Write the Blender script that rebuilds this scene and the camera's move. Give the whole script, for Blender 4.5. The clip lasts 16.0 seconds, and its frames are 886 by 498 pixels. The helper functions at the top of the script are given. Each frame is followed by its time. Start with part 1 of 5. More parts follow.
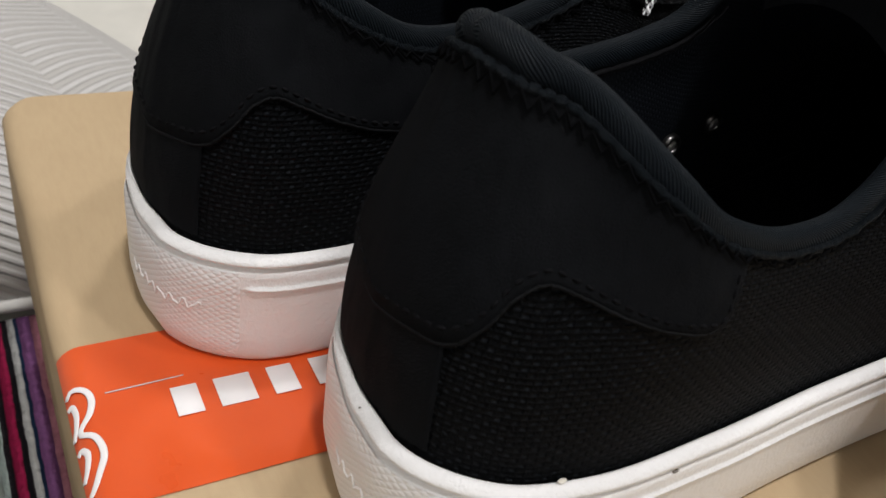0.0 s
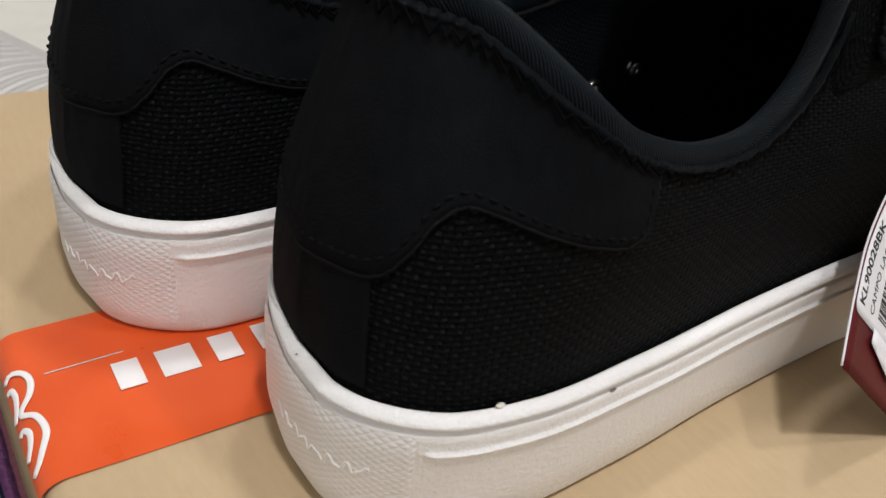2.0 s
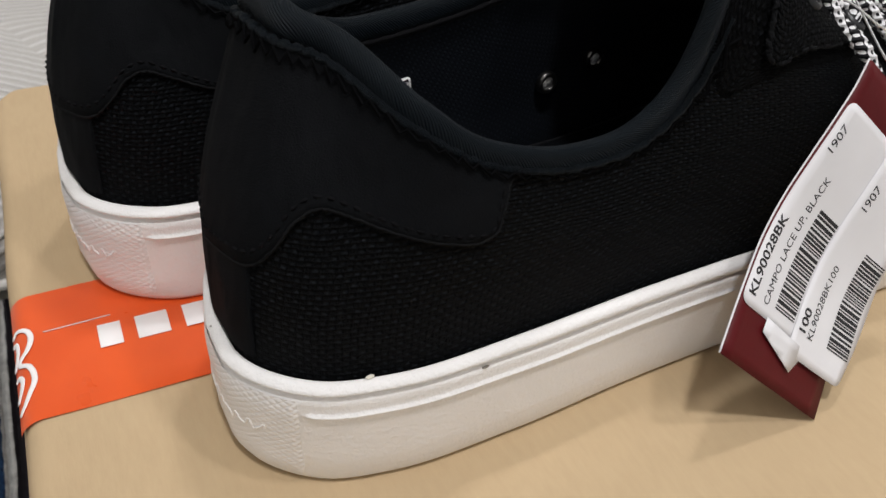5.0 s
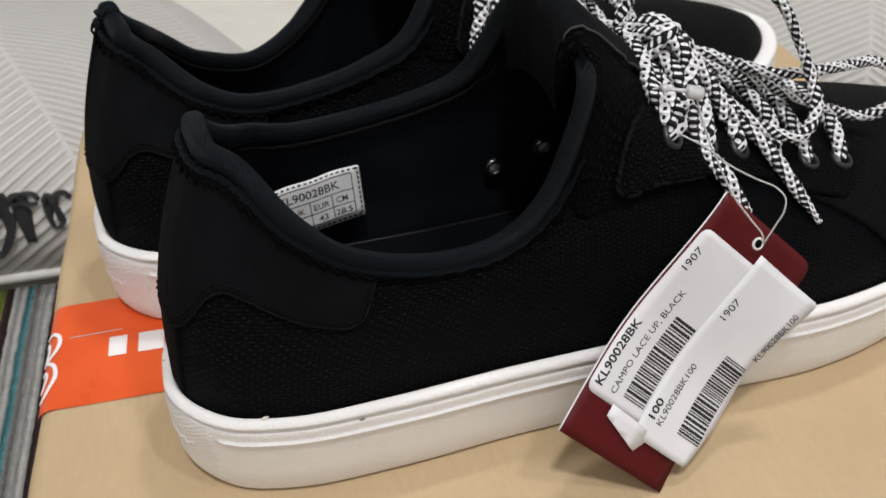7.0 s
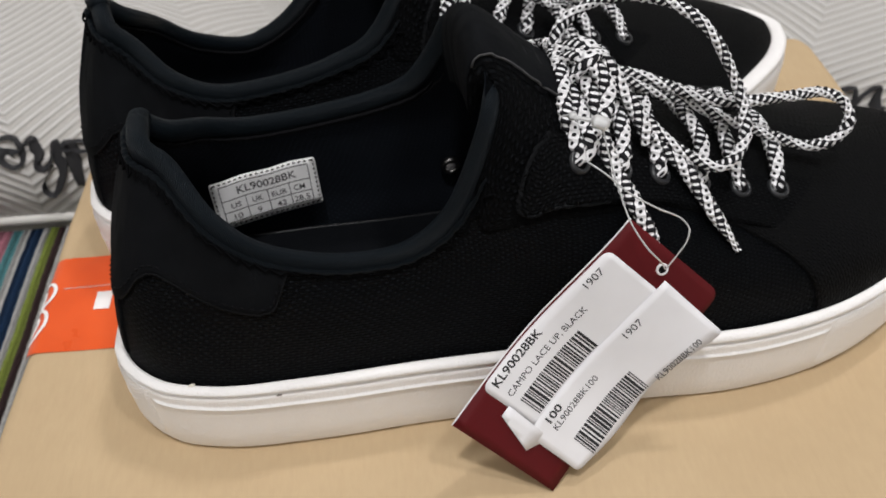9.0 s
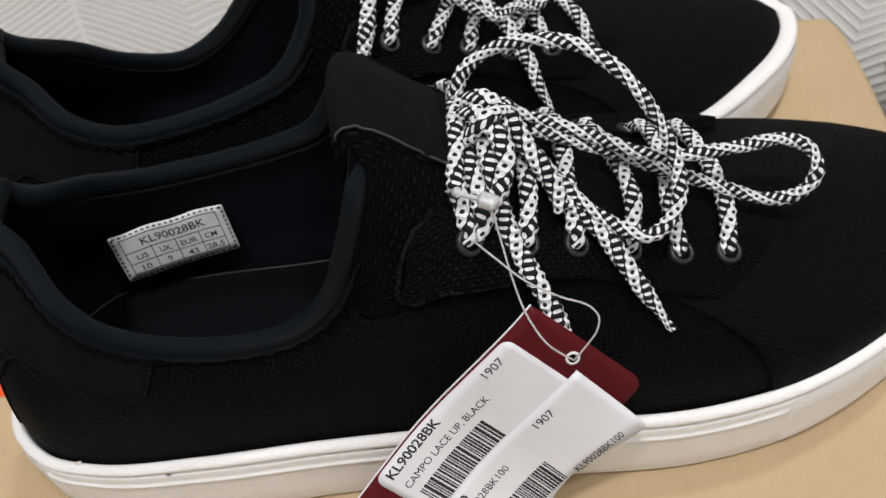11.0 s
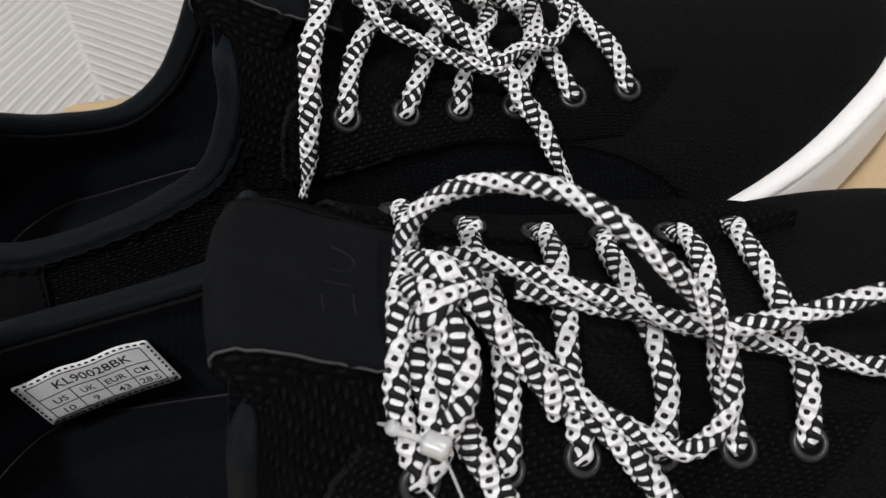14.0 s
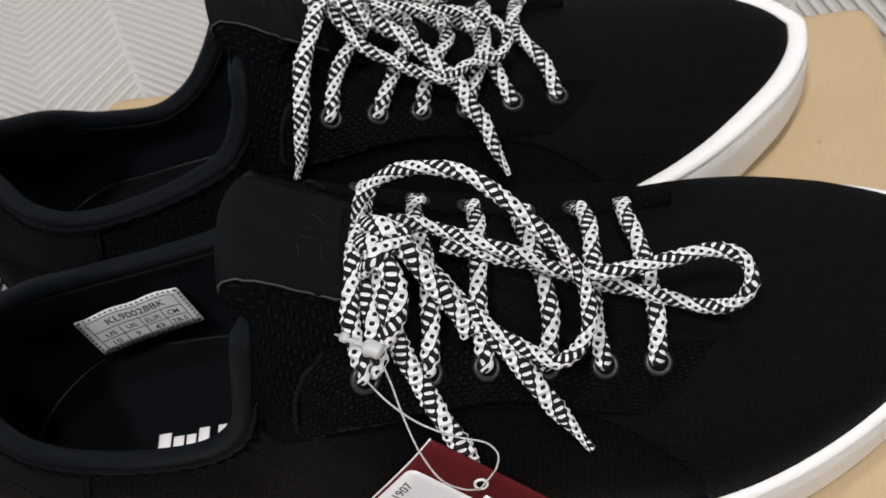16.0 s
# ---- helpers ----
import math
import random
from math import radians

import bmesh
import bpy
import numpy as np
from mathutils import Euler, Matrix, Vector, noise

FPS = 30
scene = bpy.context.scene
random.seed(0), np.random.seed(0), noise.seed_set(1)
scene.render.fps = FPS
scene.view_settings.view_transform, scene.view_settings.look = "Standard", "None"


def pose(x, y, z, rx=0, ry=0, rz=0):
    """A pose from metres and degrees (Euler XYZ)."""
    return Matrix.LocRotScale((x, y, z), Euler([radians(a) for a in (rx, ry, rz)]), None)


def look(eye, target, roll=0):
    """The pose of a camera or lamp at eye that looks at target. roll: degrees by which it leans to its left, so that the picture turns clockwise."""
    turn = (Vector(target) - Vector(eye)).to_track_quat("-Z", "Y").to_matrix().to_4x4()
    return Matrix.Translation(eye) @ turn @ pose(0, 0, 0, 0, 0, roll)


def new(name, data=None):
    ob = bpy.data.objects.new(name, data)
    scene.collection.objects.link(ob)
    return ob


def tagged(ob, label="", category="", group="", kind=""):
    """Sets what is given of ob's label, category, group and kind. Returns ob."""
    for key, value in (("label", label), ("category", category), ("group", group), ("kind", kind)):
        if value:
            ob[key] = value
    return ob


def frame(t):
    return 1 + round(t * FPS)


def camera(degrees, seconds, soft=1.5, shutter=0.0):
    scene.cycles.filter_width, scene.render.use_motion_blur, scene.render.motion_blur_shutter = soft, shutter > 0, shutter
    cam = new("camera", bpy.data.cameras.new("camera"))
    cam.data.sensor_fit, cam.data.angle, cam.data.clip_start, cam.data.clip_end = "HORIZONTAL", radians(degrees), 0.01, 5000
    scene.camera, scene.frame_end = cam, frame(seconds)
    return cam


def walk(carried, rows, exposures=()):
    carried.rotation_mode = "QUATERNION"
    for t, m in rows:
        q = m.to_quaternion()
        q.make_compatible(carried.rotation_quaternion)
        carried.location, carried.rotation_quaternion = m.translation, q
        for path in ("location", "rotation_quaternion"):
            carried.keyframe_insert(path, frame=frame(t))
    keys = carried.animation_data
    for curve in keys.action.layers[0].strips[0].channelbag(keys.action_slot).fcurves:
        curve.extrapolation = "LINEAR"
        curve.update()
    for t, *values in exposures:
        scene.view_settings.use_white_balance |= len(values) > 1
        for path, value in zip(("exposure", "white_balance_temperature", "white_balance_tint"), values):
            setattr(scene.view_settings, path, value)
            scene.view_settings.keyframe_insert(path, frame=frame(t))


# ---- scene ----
cam = camera(53.0, 16.0)
cam.data.dof.use_dof, cam.data.dof.focus_distance, cam.data.dof.aperture_fstop = True, 0.20, 32.0
ROWS = [
    (0.0, -0.03075, -0.14376, 0.14838, 54.398, -9.147, -26.951),
    (0.5, -0.03038, -0.14670, 0.14576, 55.326, -8.190, -29.188),
    (1.0, -0.02972, -0.14972, 0.14336, 55.993, -7.464, -30.577),
    (1.5, -0.02843, -0.15209, 0.14219, 55.894, -6.970, -31.419),
    (2.0, -0.02815, -0.15510, 0.14054, 55.369, -6.575, -31.831),
    (2.5, -0.02491, -0.15596, 0.13825, 54.858, -6.240, -31.844),
    (3.0, -0.02059, -0.16101, 0.13982, 54.452, -5.656, -31.106),
    (3.5, -0.01337, -0.16805, 0.14299, 53.863, -4.978, -29.774),
    (6.0, 0.03523, -0.20541, 0.18809, 50.462, -0.249, -18.639),
    (6.5, 0.05246, -0.21414, 0.20317, 49.880, 0.048, -15.790),
    (7.0, 0.06461, -0.22571, 0.21635, 49.288, 0.315, -12.732),
    (7.5, 0.07223, -0.22938, 0.22323, 48.728, 0.375, -10.114),
    (8.0, 0.08537, -0.23533, 0.23032, 47.821, 0.385, -7.913),
    (8.5, 0.09960, -0.23747, 0.23760, 46.902, 0.745, -5.891),
    (9.0, 0.11758, -0.23572, 0.23965, 45.797, 1.461, -4.287),
    (9.5, 0.13798, -0.23472, 0.24556, 45.027, 2.671, -2.912),
    (12.0, 0.18514, -0.14537, 0.24237, 37.728, 8.176, 1.210),
    (12.5, 0.18978, -0.12850, 0.23846, 36.505, 9.372, 1.669),
    (13.0, 0.19693, -0.10956, 0.23247, 35.536, 10.557, 1.862),
    (13.5, 0.19838, -0.10029, 0.22686, 34.785, 11.387, 2.027),
    (14.0, 0.20050, -0.09867, 0.22678, 34.304, 12.087, 2.198),
    (14.5, 0.20114, -0.10075, 0.22771, 34.024, 12.756, 2.408),
    (15.0, 0.20925, -0.10937, 0.23553, 33.941, 13.477, 2.523),
    (15.5, 0.22041, -0.12130, 0.25161, 33.999, 13.809, 2.974),
    (16.0, 0.23281, -0.13629, 0.26774, 34.126, 13.392, 4.041),
]
walk(cam, [(t, pose(x, y, z, rx, ry, rz)) for t, x, y, z, rx, ry, rz in ROWS])

# ---- light ----
world = bpy.data.worlds.new("room_air")
scene.world = world
world.use_nodes = True
world.node_tree.nodes["Background"].inputs["Color"].default_value = (0.97, 0.98, 1.0, 1)
world.node_tree.nodes["Background"].inputs["Strength"].default_value = 0.25
scene.view_settings.exposure = 0.0


def area_lamp(name, eye, target, size, power, color):
    lamp = bpy.data.lights.new(name, "AREA")
    lamp.shape, lamp.size, lamp.energy, lamp.color = "DISK", size, power, color
    ob = new(name, lamp)
    ob.matrix_world = look(eye, target)
    return ob


for spot, power in (((-0.02, -0.60, 2.1), 20.0), ((0.77, -0.55, 2.1), 9.6), ((0.63, 0.48, 2.1), 10.8)):
    area_lamp("ceiling_lamp", spot, (0.15, 0.0, 0.0), 0.17, power, (1.0, 0.985, 1.0))


# ---- materials ----
class Mat:
    """A node material with a Principled shader and small helpers to wire it."""

    def __init__(self, name, color=(0.5, 0.5, 0.5), rough=0.6, spec=0.5, metal=0.0):
        self.m = bpy.data.materials.new(name)
        self.m.use_nodes = True
        self.t = self.m.node_tree
        self.p = self.t.nodes["Principled BSDF"]
        self.set("Base Color", (*color, 1)).set("Roughness", rough).set("Specular IOR Level", spec).set("Metallic", metal)

    def set(self, socket, value):
        self.link(value, self.p.inputs[socket])
        return self

    def link(self, value, socket):
        if hasattr(value, "is_output"):
            self.t.links.new(value, socket)
        else:
            socket.default_value = value

    def node(self, kind, out=0, props=None, **ins):
        n = self.t.nodes.new(kind)
        for k, v in (props or {}).items():
            setattr(n, k, v)
        for k, v in ins.items():
            key = k.replace("_", " ")
            self.link(v, n.inputs[int(k[1:])] if k[0] == "i" and k[1:].isdigit() else n.inputs[key])
        return n.outputs[out]

    def math(self, op, a, b=0.0, c=0.0):
        return self.node("ShaderNodeMath", 0, {"operation": op}, i0=a, i1=b, i2=c)

    def coord(self, which="Object", scale=(1, 1, 1), rot=(0, 0, 0)):
        c = self.node("ShaderNodeTexCoord", which)
        return self.node("ShaderNodeMapping", 0, None, Vector=c, Scale=scale, Rotation=rot)

    def split(self, vector):
        n = self.t.nodes.new("ShaderNodeSeparateXYZ")
        self.link(vector, n.inputs[0])
        return n.outputs[0], n.outputs[1], n.outputs[2]

    def noise(self, scale, detail=3.0, rough=0.55, vec=None):
        return self.node("ShaderNodeTexNoise", 0, None, Vector=vec or self.coord(), Scale=scale, Detail=detail, Roughness=rough)

    def ramp(self, fac, stops):
        n = self.t.nodes.new("ShaderNodeValToRGB")
        self.link(fac, n.inputs[0])
        e = n.color_ramp.elements
        while len(e) < len(stops):
            e.new(0.5)
        for el, (at, col) in zip(e, stops):
            el.position = at
            el.color = (*col, 1) if len(col) == 3 else col
        return n.outputs[0]

    def mix(self, fac, a, b, kind="MIX"):
        n = self.t.nodes.new("ShaderNodeMix")
        n.data_type, n.blend_type = "RGBA", kind
        self.link(fac, n.inputs["Factor"])
        for v, i in ((a, 6), (b, 7)):
            self.link((*v, 1) if isinstance(v, tuple) and len(v) == 3 else v, n.inputs[i])
        return n.outputs[2]

    def bump(self, height, strength=0.3, dist=0.001, normal=None):
        ins = {"Height": height, "Strength": strength, "Distance": dist}
        if normal is not None:
            ins["Normal"] = normal
        b = self.node("ShaderNodeBump", 0, None, **ins)
        self.set("Normal", b)
        return b


def plain(name, color, rough=0.6, spec=0.5, vary=0.12, grain=900.0, bump=0.15, metal=0.0, depth=0.0002):
    """A surface with cloudy tone variation and a fine grain."""
    m = Mat(name, color, rough, spec, metal)
    cloud = m.noise(45.0, 4.0)
    dark = tuple(c * (1 - vary) for c in color)
    lite = tuple(min(1, c * (1 + vary)) for c in color)
    m.set("Base Color", m.ramp(cloud, [(0.3, dark), (0.7, lite)]))
    m.bump(m.noise(grain, 3.0), bump, depth)
    return m


def weave(name, color, scale_u, scale_v, rough=0.85, depth=0.0006, strength=0.8, vary=0.5, sheen=0.0, fuzz=0.25, glint=0.0):
    """Knitted or woven cloth on a UV map in metres; glint: gain of the highlights painted on stitch tops."""
    m = Mat(name, color, rough, 0.25)
    x, y, _ = m.split(m.coord("UV"))
    # warp the grid a little so that no row is ruled
    w = m.node("ShaderNodeTexNoise", "Color", None, Vector=m.coord("UV"), Scale=160.0, Detail=2.0)
    wx, wy, _ = m.split(w)
    x = m.math("ADD", x, m.math("MULTIPLY", m.math("SUBTRACT", wx, 0.5), 0.0012))
    y = m.math("ADD", y, m.math("MULTIPLY", m.math("SUBTRACT", wy, 0.5), 0.0012))
    # plain weave: yarns along x and along y take turns on top
    xs, ys = m.math("MULTIPLY", x, scale_u), m.math("MULTIPLY", y, scale_v)
    turn = m.math("MODULO", m.math("ABSOLUTE", m.math("ADD", m.math("FLOOR", xs), m.math("FLOOR", ys))), 2.0)
    a = m.math("ABSOLUTE", m.math("SINE", m.math("MULTIPLY", xs, math.pi)))
    b = m.math("ABSOLUTE", m.math("SINE", m.math("MULTIPLY", ys, math.pi)))
    weft = m.math("POWER", m.math("MULTIPLY", a, b), 0.8)
    warp = m.math("MULTIPLY", m.math("POWER", b, 0.7), 0.30)
    patchy = m.math("ADD", m.math("MULTIPLY", m.noise(420.0, 2.0), 0.9), 0.5)
    cell = m.node("ShaderNodeCombineXYZ", 0, None, X=m.math("FLOOR", xs), Y=m.math("FLOOR", ys))
    each = m.node("ShaderNodeTexWhiteNoise", 0, {"noise_dimensions": "2D"}, Vector=cell)
    patchy = m.math("MULTIPLY", patchy, m.math("ADD", m.math("MULTIPLY", each, 0.35), 0.78))
    knot = m.math("ADD", m.math("MULTIPLY", m.math("MULTIPLY", weft, patchy), turn), m.math("MULTIPLY", warp, m.math("SUBTRACT", 1.0, turn)))
    fine = m.noise(1700.0, 3.0, 0.65)
    tone = m.math("ADD", m.math("MULTIPLY", knot, 0.75), m.math("MULTIPLY", fine, fuzz))
    lo = tuple(c * (1 - vary) for c in color)
    hi = tuple(c * (1 + vary) for c in color)
    # yarn glints are put into the base colour: stitch tops brighten by glint
    if glint:
        m.set("Base Color", m.ramp(tone, [(0.28, lo), (0.70, color), (0.95, tuple(c * glint for c in color))]))
    else:
        m.set("Base Color", m.ramp(tone, [(0.15, lo), (0.85, hi)]))
    m.bump(tone, strength, depth)
    if sheen:
        m.set("Sheen Weight", sheen)
    return m


def twill(name, color):
    """Bias-cut binding tape: fine slanted ribs across the roll, UV in metres along and turns around."""
    m = Mat(name, color, 0.55, 0.12)
    x, y, _ = m.split(m.coord("UV"))
    wob = m.math("MULTIPLY", m.noise(300.0, 2.0), 1.2)
    rib = m.math("SINE", m.math("ADD", m.math("ADD", m.math("MULTIPLY", x, 7500.0), m.math("MULTIPLY", y, 188.496)), wob))
    fine = m.noise(2400.0, 2.0)
    k = m.math("ADD", m.math("MULTIPLY", m.math("ADD", rib, 1.0), 0.35), m.math("MULTIPLY", fine, 0.3))
    m.set("Base Color", m.ramp(k, [(0.1, tuple(c * 0.75 for c in color)), (0.9, tuple(c * 1.2 for c in color))]))
    m.bump(k, 0.8, 0.0005)
    return m


def rubber():
    """White moulded rubber: pebble grain, faint yellowing and a few dark specks."""
    m = Mat("white_rubber", (0.80, 0.775, 0.75), 0.52, 0.4)
    c = m.ramp(m.noise(38.0, 4.0), [(0.3, (0.85, 0.833, 0.815)), (0.7, (0.90, 0.888, 0.876))])
    stain = m.ramp(m.noise(75.0, 3.0), [(0.66, (0, 0, 0)), (0.78, (1, 1, 1))])
    c = m.mix(m.math("MULTIPLY", stain, 0.16), c, (0.70, 0.60, 0.44))
    speck = m.node("ShaderNodeTexVoronoi", "Distance", None, Vector=m.coord(), Scale=130.0)
    size = m.noise(90.0, 1.0)
    spot = m.math("LESS_THAN", speck, m.math("MULTIPLY", m.math("SUBTRACT", size, 0.62), 0.42))
    c = m.mix(m.math("MULTIPLY", spot, 0.7), c, (0.16, 0.13, 0.11))
    m.set("Base Color", c)
    pebble = m.node("ShaderNodeTexVoronoi", "Distance", {"feature": "SMOOTH_F1"}, Vector=m.coord(), Scale=950.0)
    m.bump(m.math("ADD", pebble, m.noise(2000.0, 2.0)), 0.5, 0.0003)
    return m


M_SOLE = rubber()
M_MESH = weave("black_mesh", (0.0037, 0.0044, 0.0055), 640.0, 900.0, 0.55, 0.0012, 1.0, 0.75, 0.0, 0.6, 3.0)
M_VAMP = weave("black_vamp_knit", (0.0031, 0.0033, 0.0036), 640.0, 900.0, 0.65, 0.0008, 0.9, 0.6, 0.0, 0.7)
M_STAY = weave("black_canvas", (0.0026, 0.0029, 0.0034), 760.0, 780.0, 0.75, 0.0012, 1.0, 0.7, 0.0, 0.8, 3.2)
def nubuck():
    """Matte brushed black leather with soft creases and paler rubbed areas."""
    m = Mat("black_nubuck", (0.005, 0.0055, 0.0066), 0.8, 0.06)
    rub = m.noise(34.0, 4.0, 0.6)
    nap = m.noise(2600.0, 3.0)
    c = m.ramp(rub, [(0.3, (0.0024, 0.0029, 0.0037)), (0.72, (0.0055, 0.0062, 0.0074))])
    m.set("Base Color", m.mix(m.math("MULTIPLY", nap, 0.35), c, (0.0068, 0.0073, 0.0082)))
    crease = m.noise(95.0, 2.0, 0.4, m.coord("Object", (1, 1, 0.45)))
    m.bump(m.math("ADD", m.math("MULTIPLY", crease, 1.0), m.math("MULTIPLY", nap, 0.06)), 0.7, 0.0045)
    return m


M_TERRY = weave("tufted_black_cloth", (0.0027, 0.0031, 0.0037), 520.0, 620.0, 0.8, 0.0014, 1.0, 0.7, 0.0, 0.6, 2.4)
M_NUBUCK = nubuck()
M_TWILL = twill("navy_black_twill", (0.0050, 0.0080, 0.0110))
M_LINING = weave("black_lining", (0.0105, 0.0130, 0.0176), 900.0, 900.0, 0.85, 0.0003, 0.5, 0.4)
M_INSOLE = weave("insole_cloth", (0.0042, 0.0049, 0.0062), 1100.0, 1100.0, 0.85, 0.0003, 0.5, 0.4)
for fabric in (M_MESH, M_VAMP, M_STAY, M_TERRY, M_LINING, M_INSOLE):
    fabric.set("Specular IOR Level", 0.045 if fabric is M_MESH else 0.05)
M_WHITE = plain("white_print", (0.85, 0.83, 0.82), 0.5, 0.4, 0.03)
M_MAROON = plain("maroon_card", (0.088, 0.0065, 0.0085), 0.45, 0.16, 0.08)
M_PAPER = plain("white_paper", (0.74, 0.735, 0.75), 0.55, 0.4, 0.03, 400.0, 0.15)
M_INK = plain("black_ink", (0.02, 0.02, 0.022), 0.6, 0.3, 0.05)
M_CREAM = plain("cream_sheet", (0.66, 0.64, 0.58), 0.9, 0.2, 0.04, 300.0, 0.3)
M_EYELET = plain("black_enamel", (0.014, 0.015, 0.017), 0.35, 0.5, 0.05)
M_CLEAR = plain("clear_plastic", (0.75, 0.76, 0.76), 0.25, 0.5, 0.03)
M_CLEAR.set("Transmission Weight", 0.55)


def sole_texture():
    """White rubber with small raised diamonds, on a UV map in metres."""
    m = Mat("embossed_rubber", (0.80, 0.775, 0.75), 0.55, 0.4)
    x, y, _ = m.split(m.coord("UV"))
    a = m.math("ABSOLUTE", m.math("SINE", m.math("MULTIPLY", m.math("ADD", m.math("MULTIPLY", x, 0.62), y), 1950.0)))
    b = m.math("ABSOLUTE", m.math("SINE", m.math("MULTIPLY", m.math("SUBTRACT", m.math("MULTIPLY", x, 0.62), y), 1950.0)))
    k = m.math("POWER", m.math("MULTIPLY", a, b), 0.6)
    m.set("Base Color", m.mix(m.math("MULTIPLY", k, 0.5), (0.84, 0.822, 0.805), (0.89, 0.877, 0.865)))
    m.bump(k, 0.4, 0.0004)
    return m


M_SOLE_TEX = sole_texture()


def lace_cloth():
    """Round braid: a white helix with black dots beside a black helix with white dashes."""
    m = Mat("braided_lace", (0.6, 0.6, 0.6), 0.8, 0.3)
    x, y, _ = m.split(m.coord("UV"))
    # two white and two black helical bands; cells run along the bands
    turn = m.math("FRACT", m.math("ADD", m.math("MULTIPLY", x, 74.0), m.math("MULTIPLY", y, 2.0)))
    cell = m.math("FRACT", m.math("SUBTRACT", m.math("MULTIPLY", x, 425.0), m.math("MULTIPLY", y, 3.0)))
    along = m.math("SUBTRACT", cell, 0.5)

    def lump(centre, half, length):
        a = m.math("POWER", m.math("DIVIDE", m.math("ABSOLUTE", m.math("SUBTRACT", turn, centre)), half), 3.0)
        b = m.math("POWER", m.math("DIVIDE", m.math("ABSOLUTE", along), length), 3.0)
        return m.math("LESS_THAN", m.math("ADD", a, b), 1.0)

    scallop = m.math("MULTIPLY", m.math("COSINE", m.math("MULTIPLY", along, 2 * math.pi)), 0.025)
    white_band = m.math("LESS_THAN", m.math("ABSOLUTE", m.math("SUBTRACT", turn, 0.27)), m.math("ADD", scallop, 0.235))
    dot, dash = lump(0.27, 0.088, 0.235), lump(0.765, 0.185, 0.205)
    ink = m.math("ADD", m.math("MULTIPLY", white_band, m.math("SUBTRACT", 1.0, dot)), m.math("MULTIPLY", m.math("SUBTRACT", 1.0, white_band), dash))
    fine = m.noise(2200.0, 2.0)
    m.set("Base Color", m.mix(ink, (0.006, 0.006, 0.008), m.ramp(fine, [(0.3, (0.68, 0.68, 0.69)), (0.7, (0.86, 0.86, 0.87))])))
    strand = m.math("ABSOLUTE", m.math("SINE", m.math("MULTIPLY", cell, math.pi)))
    m.bump(m.math("ADD", m.math("ADD", m.math("MULTIPLY", strand, 0.5), m.math("MULTIPLY", ink, 0.4)), m.math("MULTIPLY", fine, 0.2)), 1.0, 0.0008)
    return m


M_LACE = lace_cloth()


def cardboard():
    m = Mat("kraft_cardboard", (0.5, 0.36, 0.21), 0.75, 0.25)
    cloud = m.noise(14.0, 5.0, 0.6)
    fibre = m.noise(520.0, 3.0, 0.6, m.coord("Object", (1, 0.25, 1)))
    c = m.ramp(cloud, [(0.3, (0.490, 0.362, 0.214)), (0.7, (0.550, 0.416, 0.252))])
    c = m.mix(m.math("MULTIPLY", fibre, 0.55), c, (0.43, 0.31, 0.185))
    speck = m.node("ShaderNodeTexVoronoi", "Distance", None, Vector=m.coord(), Scale=95.0)
    size = m.noise(60.0, 1.0)
    spot = m.math("LESS_THAN", speck, m.math("MULTIPLY", m.math("SUBTRACT", size, 0.50), 0.42))
    c = m.mix(m.math("MULTIPLY", spot, 0.6), c, (0.30, 0.20, 0.11))
    m.set("Base Color", c)
    m.bump(m.math("ADD", fibre, m.math("MULTIPLY", cloud, 2.0)), 0.25, 0.0004)
    return m


M_CARD = cardboard()


def tape_film():
    m = Mat("orange_tape", (0.80, 0.13, 0.028), 0.3, 0.5)
    c = m.ramp(m.noise(30.0, 2.0), [(0.35, (0.68, 0.082, 0.013)), (0.65, (0.77, 0.105, 0.019))])
    m.set("Base Color", c)
    m.set("Roughness", m.ramp(m.noise(60.0, 3.0), [(0.3, (0.25, 0.25, 0.25)), (0.7, (0.42, 0.42, 0.42))]))
    m.bump(m.noise(26.0, 3.0, 0.5, m.coord("Object", (1, 0.3, 1))), 0.25, 0.002)
    return m


M_TAPE = tape_film()


def cushion_cloth():
    """Pale knit with rows of slanted ribs that meet at spines."""
    m = Mat("ribbed_cushion_cloth", (0.6, 0.58, 0.54), 0.95, 0.15)
    x, y, _ = m.split(m.coord("UV"))
    col = m.math("ABSOLUTE", m.math("SUBTRACT", m.math("FRACT", m.math("MULTIPLY", x, 8.0)), 0.5))
    slope = m.math("ADD", y, m.math("MULTIPLY", col, 0.085))
    w = m.math("SINE", m.math("MULTIPLY", slope, 980.0))
    rib = m.math("SMOOTH_MIN", m.math("ADD", m.math("MULTIPLY", w, 0.9), 0.5), 1.0, 0.4)
    spine = m.math("MULTIPLY", m.math("LESS_THAN", col, 0.012), 0.6)
    k = m.math("MAXIMUM", rib, spine)
    fine = m.noise(900.0, 2.0)
    c = m.mix(m.math("MULTIPLY", k, 0.8), (0.47, 0.455, 0.43), (0.60, 0.59, 0.575))
    m.set("Base Color", m.mix(m.math("MULTIPLY", fine, 0.25), c, (0.5, 0.48, 0.45)))
    m.bump(k, 0.7, 0.002)
    return m


M_CUSHION = cushion_cloth()


